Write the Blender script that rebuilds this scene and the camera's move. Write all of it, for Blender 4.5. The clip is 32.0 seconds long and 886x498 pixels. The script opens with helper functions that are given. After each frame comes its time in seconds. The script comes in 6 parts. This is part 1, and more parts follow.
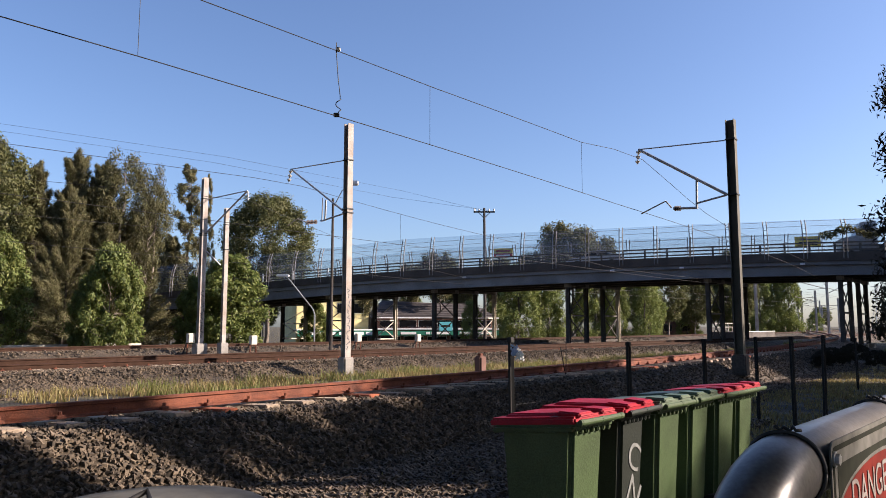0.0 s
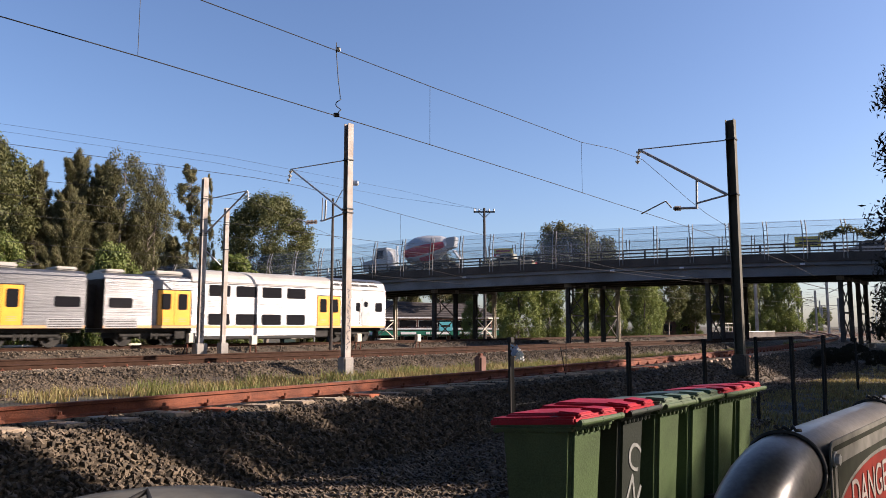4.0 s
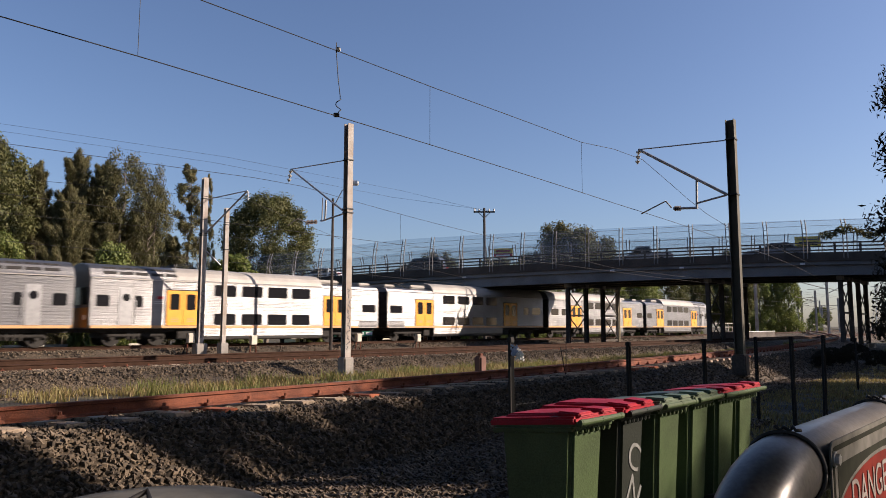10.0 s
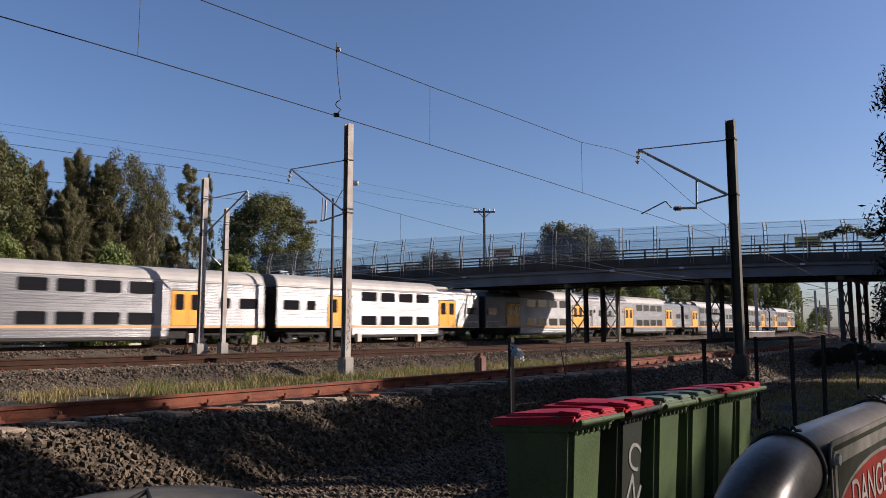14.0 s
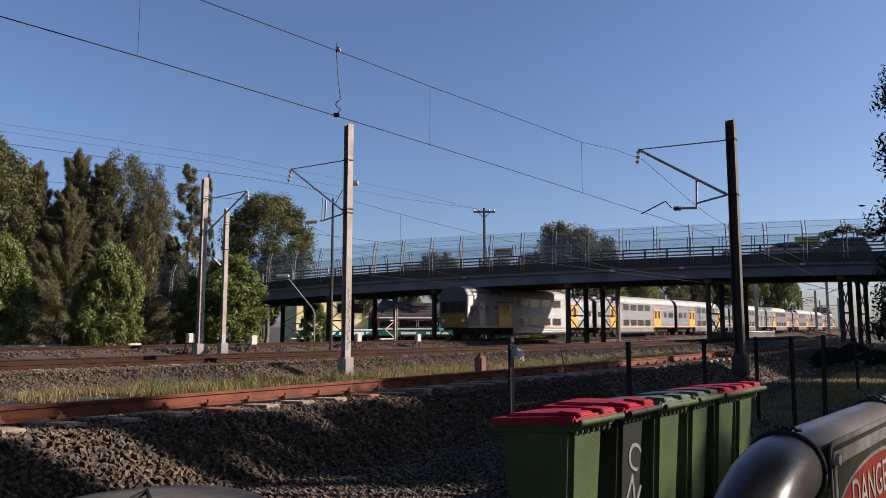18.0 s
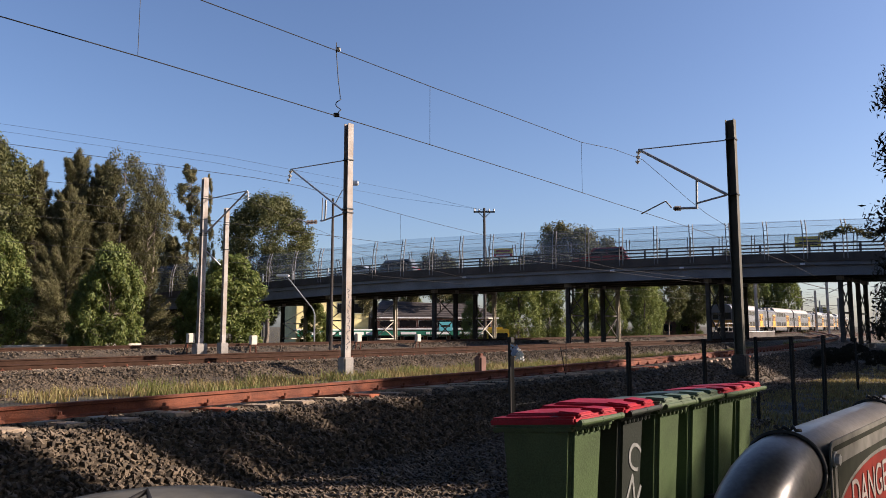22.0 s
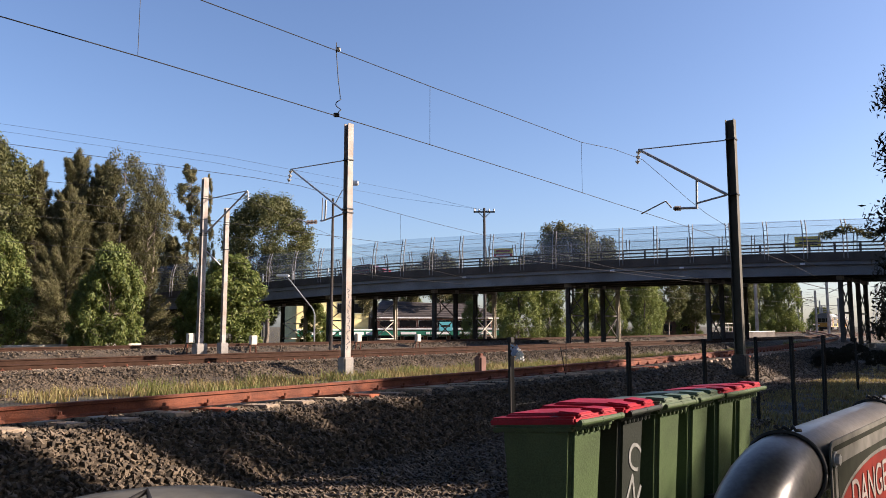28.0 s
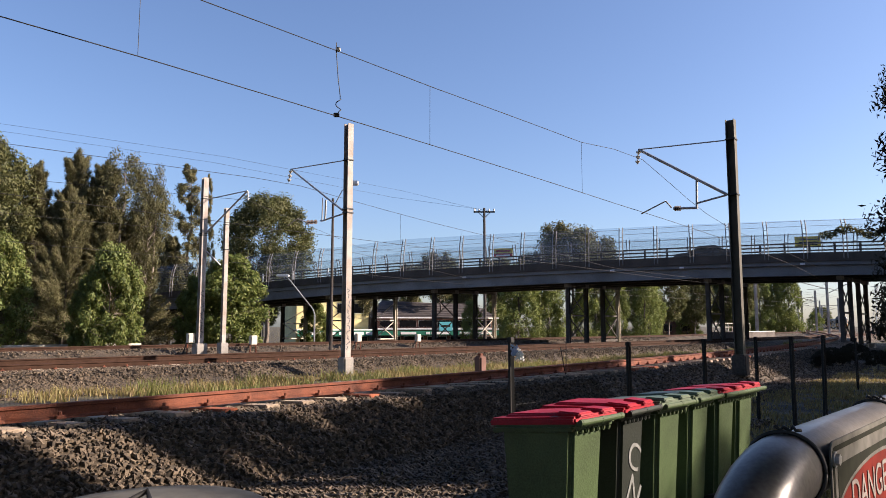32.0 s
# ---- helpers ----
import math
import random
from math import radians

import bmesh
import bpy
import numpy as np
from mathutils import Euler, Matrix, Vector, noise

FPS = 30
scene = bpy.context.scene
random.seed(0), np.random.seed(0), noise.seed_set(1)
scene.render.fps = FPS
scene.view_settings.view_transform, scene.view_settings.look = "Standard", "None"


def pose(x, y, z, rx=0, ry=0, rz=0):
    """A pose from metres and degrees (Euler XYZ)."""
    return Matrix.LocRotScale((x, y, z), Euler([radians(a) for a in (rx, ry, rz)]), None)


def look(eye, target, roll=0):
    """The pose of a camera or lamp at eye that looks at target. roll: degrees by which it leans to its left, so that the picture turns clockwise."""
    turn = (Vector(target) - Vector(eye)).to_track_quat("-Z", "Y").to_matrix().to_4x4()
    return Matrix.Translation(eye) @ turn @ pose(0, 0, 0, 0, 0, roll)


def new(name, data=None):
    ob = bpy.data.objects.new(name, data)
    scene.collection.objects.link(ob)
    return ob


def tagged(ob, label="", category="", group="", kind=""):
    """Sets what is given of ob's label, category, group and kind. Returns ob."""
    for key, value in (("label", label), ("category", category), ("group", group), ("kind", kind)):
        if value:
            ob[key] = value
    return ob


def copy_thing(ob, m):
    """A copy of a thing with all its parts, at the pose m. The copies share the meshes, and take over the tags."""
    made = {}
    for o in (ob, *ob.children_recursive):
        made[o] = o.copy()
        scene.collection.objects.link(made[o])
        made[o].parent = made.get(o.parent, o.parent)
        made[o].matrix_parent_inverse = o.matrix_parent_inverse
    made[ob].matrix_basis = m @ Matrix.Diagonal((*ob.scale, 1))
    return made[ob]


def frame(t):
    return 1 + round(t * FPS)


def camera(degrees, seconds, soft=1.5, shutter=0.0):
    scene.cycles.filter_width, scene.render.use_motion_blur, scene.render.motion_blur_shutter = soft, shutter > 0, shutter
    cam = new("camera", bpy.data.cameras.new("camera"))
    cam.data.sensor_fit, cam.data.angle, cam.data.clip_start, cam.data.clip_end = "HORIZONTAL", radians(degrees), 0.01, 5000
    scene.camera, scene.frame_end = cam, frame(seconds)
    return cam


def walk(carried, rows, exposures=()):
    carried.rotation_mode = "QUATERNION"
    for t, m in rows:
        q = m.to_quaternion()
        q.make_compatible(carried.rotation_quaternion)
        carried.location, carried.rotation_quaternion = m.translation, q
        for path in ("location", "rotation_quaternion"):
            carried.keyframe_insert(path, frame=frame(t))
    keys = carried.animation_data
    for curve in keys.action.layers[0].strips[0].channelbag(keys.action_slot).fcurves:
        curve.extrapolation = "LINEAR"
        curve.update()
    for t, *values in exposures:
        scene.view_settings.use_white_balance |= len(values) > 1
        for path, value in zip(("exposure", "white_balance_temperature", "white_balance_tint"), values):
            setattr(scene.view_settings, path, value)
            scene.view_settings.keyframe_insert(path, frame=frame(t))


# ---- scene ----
# ---- camera ----
EYE_Z = 1.03
cam = camera(62.44, 32.0, soft=0.55, shutter=0.5)
EYE = pose(0, 0, EYE_Z, 90 + 6.06, 0, 0)
walk(cam, [(0.0, EYE), (32.0, EYE)],
     [(t, e + 1.10, k + 180, 21) for t, e, k in ((0.0, 0.26, 5900), (2.0, 0.26, 5900), (6.0, 0.05, 6150), (9.0, -0.12, 6250), (11.0, -0.33, 6000), (13.0, -0.42, 5800), (16.0, -0.42, 5550), (17.0, -0.40, 5560), (18.0, -0.33, 5750), (19.0, -0.14, 5930), (22.0, 0.0, 6050), (23.0, 0.08, 6100), (24.0, 0.24, 6150), (28.0, 0.30, 6100), (32.0, 0.30, 6050))])

# ---- light ----
SUN_EL, SUN_AZ = 26.0, 0.0          # azimuth from +x towards +y
world = bpy.data.worlds.new("sky")
scene.world = world
world.use_nodes = True
wn = world.node_tree.nodes
sky = wn.new("ShaderNodeTexSky")
sky.sky_type, sky.sun_disc = "NISHITA", False
sky.sun_elevation, sky.sun_rotation = radians(SUN_EL), radians(90 - SUN_AZ)
sky.air_density, sky.dust_density, sky.ozone_density = 1.0, 1.2, 3.5
wn["Background"].inputs["Strength"].default_value = 0.070
world.node_tree.links.new(sky.outputs[0], wn["Background"].inputs[0])
sun_data = bpy.data.lights.new("sun", "SUN")
sun_data.energy, sun_data.angle, sun_data.color = 5.0, radians(0.55), (1.0, 0.86, 0.66)
sun = new("sun", sun_data)
_to = Vector((math.cos(radians(SUN_EL)) * math.cos(radians(SUN_AZ)), math.cos(radians(SUN_EL)) * math.sin(radians(SUN_AZ)), math.sin(radians(SUN_EL))))
sun.matrix_world = look(_to * 60, (0, 0, 0))


# ---- plan: the main line's curve, its offsets, and the siding's curve ----
PSI, K1, K2 = radians(47.647), 0.00120545, -0.0003993


def heading(s):
    return PSI + K1 * s + K2 * min(max(s - 60.0, 0.0), 120.0)


def integrate(x, y, turn, step, n):
    pts = [(x, y, turn(0.0))]
    for i in range(n):
        th = turn((i + 0.5) * step)
        x, y = x + step * math.cos(th), y + step * math.sin(th)
        pts.append((x, y, turn((i + 1) * step)))
    return pts


_fwd = integrate(-1.954, 56.187, heading, 1.0, 620)
_back = integrate(-1.954, 56.187, heading, -1.0, 300)
MAIN = np.array(_back[:0:-1] + _fwd)       # index 300 is s = 0


def main_at(s, d=0.0):
    """Place and heading on the main line at s metres, d metres to the camera's side."""
    i = np.clip(s + 300.0, 0, len(MAIN) - 1)
    ks = np.arange(len(MAIN))
    x, y, th = (float(np.interp(i, ks, MAIN[:, c])) for c in range(3))
    return x + d * math.sin(th), y - d * math.cos(th), th


def near_turn(s):
    return radians(49.0) + 0.0033 * min(max(s, -10.0), 85.0)


_fn = integrate(-3.47, 9.27, near_turn, 1.0, 420)
_bn = integrate(-3.47, 9.27, near_turn, -1.0, 120)
SIDING = np.array(_bn[:0:-1] + _fn)        # the near rail; index 120 is s = 0


def siding_at(s, d=0.0):
    """Place and heading on the siding's near rail at s metres, d metres to the camera's side."""
    i = np.clip(s + 120.0, 0, len(SIDING) - 1)
    ks = np.arange(len(SIDING))
    x, y, th = (float(np.interp(i, ks, SIDING[:, c])) for c in range(3))
    return x + d * math.sin(th), y - d * math.cos(th), th


def offsets(x, y, line):
    """Signed distance of points (arrays) from a line, positive on the camera's side."""
    d = np.full(np.shape(x), 1e9)
    out = np.zeros(np.shape(x))
    for px, py, th in line[::2]:
        q = (x - px) ** 2 + (y - py) ** 2
        near = q < d
        d = np.where(near, q, d)
        out = np.where(near, (x - px) * math.sin(th) - (y - py) * math.cos(th), out)
    return out
# ---- materials ----
def material(name, color, rough=0.7, metal=0.0, vary=0.25, scale=3.0, bump=0.0, bump_scale=40.0, second=None, island=0.0, spec=0.5, stain=0.0):
    """Procedural surface: base colour varied by large and small noise, an optional second colour in patches, fine relief."""
    m = bpy.data.materials.new(name)
    m.use_nodes = True
    n, l = m.node_tree.nodes, m.node_tree.links
    b = n["Principled BSDF"]
    b.inputs["Metallic"].default_value, b.inputs["Specular IOR Level"].default_value = metal, spec
    tc = n.new("ShaderNodeTexCoord")
    big, fine = n.new("ShaderNodeTexNoise"), n.new("ShaderNodeTexNoise")
    big.inputs["Scale"].default_value, big.inputs["Detail"].default_value = scale, 5
    fine.inputs["Scale"].default_value, fine.inputs["Detail"].default_value = bump_scale, 4
    l.new(tc.outputs["Object"], big.inputs["Vector"])
    l.new(tc.outputs["Object"], fine.inputs["Vector"])
    ramp = n.new("ShaderNodeMapRange")
    ramp.inputs["From Min"].default_value, ramp.inputs["From Max"].default_value = 0.38, 0.66
    l.new(big.outputs["Fac"], ramp.inputs["Value"])
    mix = n.new("ShaderNodeMixRGB")
    other = second or tuple(c * (1 - vary) for c in color)
    mix.inputs[1].default_value, mix.inputs[2].default_value = (*color, 1), (*other, 1)
    l.new(ramp.outputs[0], mix.inputs[0])
    hsv = n.new("ShaderNodeHueSaturation")
    l.new(mix.outputs[0], hsv.inputs["Color"])
    var = n.new("ShaderNodeMapRange")
    var.inputs["To Min"].default_value, var.inputs["To Max"].default_value = 1 - vary * 0.8, 1 + vary * 0.8
    l.new(fine.outputs["Fac"], var.inputs["Value"])
    var.inputs["From Min"].default_value, var.inputs["From Max"].default_value = 0.3, 0.7
    value = var.outputs[0]
    if island:
        geo, isl, mul = n.new("ShaderNodeNewGeometry"), n.new("ShaderNodeMapRange"), n.new("ShaderNodeMath")
        isl.inputs["To Min"].default_value, isl.inputs["To Max"].default_value = 1 - island, 1 + island
        l.new(geo.outputs["Random Per Island"], isl.inputs["Value"])
        mul.operation = "MULTIPLY"
        l.new(value, mul.inputs[0])
        l.new(isl.outputs[0], mul.inputs[1])
        value = mul.outputs[0]
    l.new(value, hsv.inputs["Value"])
    l.new(hsv.outputs[0], b.inputs["Base Color"])
    rr = n.new("ShaderNodeMapRange")
    rr.inputs["To Min"].default_value, rr.inputs["To Max"].default_value = max(rough - 0.12, 0.04), min(rough + 0.12, 1)
    l.new(big.outputs["Fac"], rr.inputs["Value"])
    l.new(rr.outputs[0], b.inputs["Roughness"])
    if bump:
        bp = n.new("ShaderNodeBump")
        bp.inputs["Strength"].default_value, bp.inputs["Distance"].default_value = min(bump * 4, 1), 0.02
        l.new(fine.outputs["Fac"], bp.inputs["Height"])
        l.new(bp.outputs[0], b.inputs["Normal"])
    return m


STEEL = material("corrugated_steel", (0.188, 0.187, 0.187), 0.36, 0.82, 0.14, 1.2)


def corrugate(m, scale, depth):
    """Fine horizontal flutes in a sheet's relief."""
    n, l = m.node_tree.nodes, m.node_tree.links
    tc, wv, bp = n.new("ShaderNodeTexCoord"), n.new("ShaderNodeTexWave"), n.new("ShaderNodeBump")
    wv.bands_direction = "Z"
    wv.inputs["Scale"].default_value = scale
    bp.inputs["Strength"].default_value, bp.inputs["Distance"].default_value = 1.0, depth
    l.new(tc.outputs["Object"], wv.inputs["Vector"])
    l.new(wv.outputs["Fac"], bp.inputs["Height"])
    l.new(bp.outputs[0], n["Principled BSDF"].inputs["Normal"])


corrugate(STEEL, 9.0, 0.0044)
ROOF_STEEL = material("train_roof_paint", (0.33, 0.31, 0.28), 0.6, 0.1, 0.18, 0.8)
DOOR_YELLOW = material("yellow_door_paint", (0.78, 0.34, 0.022), 0.45, 0, 0.1, 2)
# both cab end colours are darkened to hold the shade on that end
CAB_GREY = material("cab_end_paint", (0.10, 0.098, 0.095), 0.55, 0, 0.25, 2, spec=0.3)
CAB_YELLOW = material("shaded_cab_yellow", (0.34, 0.16, 0.022), 0.6, 0, 0.3, 2, spec=0.3)
SILL_PAINT = material("faded_orange_stripe", (0.55, 0.30, 0.13), 0.5, 0, 0.12, 2)
UNDER = material("underframe_grime", (0.03, 0.027, 0.024), 0.85, 0.2, 0.4, 3)
TRAIN_GLASS = material("tinted_window", (0.012, 0.012, 0.014), 0.12, 0, 0.1, 2, spec=0.3)
RUST = material("rusty_rail", (0.185, 0.056, 0.026), 0.8, 0.2, 0.35, 4, 0.1, 60, second=(0.10, 0.034, 0.020))
RAIL_BROWN = material("brown_rail", (0.046, 0.023, 0.014), 0.8, 0.0, 0.3, 4, 0.1, 60, spec=0.15)
BALLAST = material("ballast_stone", (0.100, 0.075, 0.050), 0.9, 0, 0.3, 6, 0.1, 30, island=0.65)
TIMBER = material("weathered_sleeper", (0.40, 0.31, 0.225), 0.9, 0, 0.35, 5, 0.15, 25)
CONCRETE = material("old_concrete", (0.27, 0.25, 0.225), 0.85, 0, 0.25, 1.2, 0.1, 30)
BRIDGE_CONC = material("bridge_concrete", (0.20, 0.20, 0.20), 0.85, 0, 0.3, 0.6, 0.05, 20)
BRIDGE_STEEL = material("bridge_steel", (0.075, 0.064, 0.054), 0.7, 0.3, 0.3, 1.5)
# cream paint on rails and boxes; on the trestles it stands for sunlight
PALE_STEEL = material("cream_painted_steel", (0.50, 0.46, 0.38), 0.6, 0.1, 0.2, 2)
GALV = material("galvanised_steel", (0.36, 0.36, 0.36), 0.45, 0.7, 0.2, 4)
MAST = material("weathered_mast_steel", (0.37, 0.345, 0.315), 0.75, 0.0, 0.2, 1.6, second=(0.27, 0.22, 0.18), spec=0.2)
# the mast steel again, darkened: shade on the right mast is in this colour
MAST_SHADED = material("shaded_mast_steel", (0.095, 0.09, 0.07), 0.7, 0.1, 0.3, 1.6, spec=0.3)
WIRE = material("overhead_wire", (0.035, 0.034, 0.033), 0.6, 0.5, 0.1, 3)
BIN_GREEN = material("bin_green_plastic", (0.054, 0.082, 0.033), 0.5, 0, 0.28, 3, 0.04, 80, spec=0.25)
BIN_DARK = material("bin_black_plastic", (0.018, 0.022, 0.017), 0.5, 0, 0.2, 4, 0.04, 80, spec=0.25)
LID_RED = material("bin_red_lid", (0.30, 0.003, 0.014), 0.5, 0, 0.3, 4, 0.03, 80, spec=0.2)
LID_GREEN = material("bin_green_lid", (0.075, 0.11, 0.06), 0.45, 0, 0.25, 4, 0.03, 80, spec=0.3)
BLACK = material("black_post", (0.009, 0.0085, 0.008), 0.7, 0.2, 0.3, 6)
WHITE = material("white_paint", (0.72, 0.72, 0.70), 0.6, 0, 0.1, 3)
PIPE = material("galvanised_pipe", (0.155, 0.145, 0.135), 0.33, 0.5, 0.25, 14, 0.0015, 160, spec=0.3)
PALE_SCRAWL = material("pale_marker_paint", (0.17, 0.175, 0.165), 0.8, 0, 0.35, 20)
# warning sign colours kept low: tree shade on the sign is in them
SHADED_WHITE = material("shaded_white", (0.14, 0.135, 0.12), 0.6, 0, 0.25, 12, spec=0.08)
SIGN_LETTER = material("sign_letter_paint", (0.26, 0.23, 0.21), 0.6, 0, 0.25, 12, spec=0.08)
SIGN_RED = material("sign_red", (0.15, 0.016, 0.010), 0.6, 0, 0.25, 10, spec=0.08)
SIGN_DARK = material("sign_dark_green", (0.020, 0.022, 0.014), 0.65, 0, 0.35, 8, spec=0.08)


# ---- mesh helpers ----
def link_mesh(name, bm, mat, parent=None, label="", smooth=False):
    me = bpy.data.meshes.new(name)
    bm.normal_update()
    bm.to_mesh(me)
    bm.free()
    for mt in (mat if isinstance(mat, (list, tuple)) else (mat,)):
        me.materials.append(mt)
    if smooth:
        me.shade_smooth()
    ob = new(name, me)
    if parent is not None:
        ob.parent = parent
    return tagged(ob, label)


def part(name, bm, mat, parent, label="", smooth=False):
    return link_mesh(name, bm, mat, parent, label, smooth)


def thing(name, m, label, category, group="", kind=""):
    ob = new(name)
    ob.empty_display_size = 0.2
    ob.matrix_world = m
    return tagged(ob, label, category, group, kind)


def box(bm, x0, x1, y0, y1, z0, z1, bevel=0.0, m=None):
    r = bmesh.ops.create_cube(bm, size=1.0)
    vs = r["verts"]
    mat = Matrix.Translation(((x0 + x1) / 2, (y0 + y1) / 2, (z0 + z1) / 2)) @ Matrix.Diagonal((x1 - x0, y1 - y0, z1 - z0, 1))
    bmesh.ops.transform(bm, matrix=(m @ mat if m else mat), verts=vs)
    if bevel:
        es = list({e for v in vs for e in v.link_edges})
        bmesh.ops.bevel(bm, geom=es, offset=bevel, segments=2, affect="EDGES")
    return bm


def boxed(*a, **k):
    return box(bmesh.new(), *a, **k)


def rod(bm, a, b, r, seg=8, r2=None):
    a, b = Vector(a), Vector(b)
    v = b - a
    m = Matrix.Translation((a + b) / 2) @ v.to_track_quat("Z", "Y").to_matrix().to_4x4()
    bmesh.ops.create_cone(bm, cap_ends=True, segments=seg, radius1=r, radius2=r if r2 is None else r2, depth=v.length, matrix=m)
    return bm


def tube(bm, pts, r, seg=8):
    """A tube of even width along points."""
    pts = [Vector(q) for q in pts]
    rings = []
    for i, q in enumerate(pts):
        d = (pts[min(i + 1, len(pts) - 1)] - pts[max(i - 1, 0)]).normalized()
        side = d.cross(Vector((0, 0, 1)))
        side = side.normalized() if side.length > 1e-4 else Vector((1, 0, 0))
        up = side.cross(d)
        rings.append([bm.verts.new(q + r * (math.cos(2 * math.pi * k / seg) * side + math.sin(2 * math.pi * k / seg) * up)) for k in range(seg)])
    for p0, p1 in zip(rings, rings[1:]):
        for k in range(seg):
            bm.faces.new((p0[k], p0[(k + 1) % seg], p1[(k + 1) % seg], p1[k]))
    bm.faces.new(rings[0][::-1])
    bm.faces.new(rings[-1])
    return bm


def bar(bm, a, b, w, h):
    """A bar of rectangular section w x h from a to b; h stands upright."""
    a, b = Vector(a), Vector(b)
    v = b - a
    m = Matrix.Translation((a + b) / 2) @ v.to_track_quat("X", "Z").to_matrix().to_4x4()
    return box(bm, -v.length / 2, v.length / 2, -w / 2, w / 2, -h / 2, h / 2, m=m)


def sweep(bm, stations, section, closed=True):
    """Sweep a 2D section (sideways, up) along stations (x, y, z, heading); sideways is to the right of travel."""
    rings = [[bm.verts.new((x + u * math.sin(th), y - u * math.cos(th), z + w)) for u, w in section] for x, y, z, th in stations]
    n = len(section)
    for p0, p1 in zip(rings, rings[1:]):
        for k in range(n if closed else n - 1):
            bm.faces.new((p0[k], p1[k], p1[(k + 1) % n], p0[(k + 1) % n]))
    if closed:
        bm.faces.new(rings[0])
        bm.faces.new(rings[-1][::-1])
    return bm
# ---- the bridge's line, and the ground: one sheet to the horizon ----
BA = radians(-17.75)                       # bearing of the bridge
BR_U = Vector((math.cos(BA), math.sin(BA), 0))
BR_N = Vector((-math.sin(BA), math.cos(BA), 0))     # away from the camera
BR_O = Vector((0, 61.7, 0))                # near edge, in front of the camera
BR_W = 9.6


def deck_z(q):
    """Top of the kerb along the bridge."""
    return float(np.interp(q, (-130, -60, -27.5, -17, -9.7, -3.7, 4.0, 12.0, 20.0, 28.0, 45.0, 80.0, 140.0), (-2.0, 1.6, 4.25, 4.98, 5.42, 5.68, 5.90, 6.10, 6.24, 6.30, 6.22, 5.0, 1.5)))


def ground_z(x, y):
    d = offsets(x, y, MAIN)
    n = offsets(x, y, SIDING)

    def bump_at(q, centre, half, slope, top):
        return top - np.clip((np.abs(q - centre) - half) / slope, 0, None)
    low = np.where(n > 0, -0.66, -0.62)
    z = np.where(d < -2, low - np.clip((-d - 7.0) / 2.6, 0, 1) * 1.58, low)
    z = np.maximum(z, bump_at(d, -0.2, 2.3, 1.6, -0.19))
    z = np.maximum(z, bump_at(d, 17.1, 2.2, 1.6, -0.19))
    tilt = np.clip(-n, 0, 1.5) / 1.435 * 0.13
    z = np.maximum(z, bump_at(n, -0.7, 1.75, 1.6, -0.065) - tilt)
    # unseen earth ramp under the bridge's eastern approach, added to block low light
    q = (x - BR_O.x) * BR_U.x + (y - BR_O.y) * BR_U.y
    w = (x - BR_O.x) * BR_N.x + (y - BR_O.y) * BR_N.y
    crest = np.interp(q, (40.0, 52.0, 80.0, 140.0), (-0.9, 4.2, 3.2, -0.2)) - np.clip(np.abs(w - BR_W / 2) - BR_W / 2 - 0.6, 0, None) / 1.5
    z = np.where(q > 38.0, np.maximum(z, crest), z)
    far = np.clip((np.hypot(x, y) - 140) / 500, 0, 1)
    return z * (1 - far) - 1.6 * far


def build_ground():
    ang = np.concatenate([np.radians(np.arange(38, 142, 0.5)), np.radians(np.arange(142, 398, 4.0))])
    rad = np.concatenate([np.geomspace(0.4, 130, 230), np.geomspace(150, 4000, 24)])
    A, R = np.meshgrid(ang, rad)
    X, Y = R * np.cos(A), R * np.sin(A)
    Z = ground_z(X, Y)
    na, nr = len(ang), len(rad)
    verts = [(0, 0, -0.66)] + list(zip(X.ravel(), Y.ravel(), Z.ravel()))
    faces = [(0, 1 + k, 1 + (k + 1) % na) for k in range(na)]
    for i in range(nr - 1):
        for k in range(na):
            k2 = (k + 1) % na
            faces.append((1 + i * na + k, 1 + (i + 1) * na + k, 1 + (i + 1) * na + k2, 1 + i * na + k2))
    me = bpy.data.meshes.new("ground")
    me.from_pydata(verts, [], faces)
    me.update()
    me.shade_smooth()
    me.materials.append(GROUND)
    d, n = offsets(X, Y, MAIN).ravel(), offsets(X, Y, SIDING).ravel()
    gravel = ((n > -3.4) & (n < 2.9)) | ((d > 13.5) & (d < 21.5)) | ((d > -4) & (d < 5.5))
    at = me.attributes.new("zone", "FLOAT", "POINT")
    at.data.foreach_set("value", np.concatenate([[0.0], gravel.astype(float)]))
    ob = new("ground", me)
    return tagged(ob, "railway ground of dark ballast, dry grass and packed earth", "ground", kind="structure")


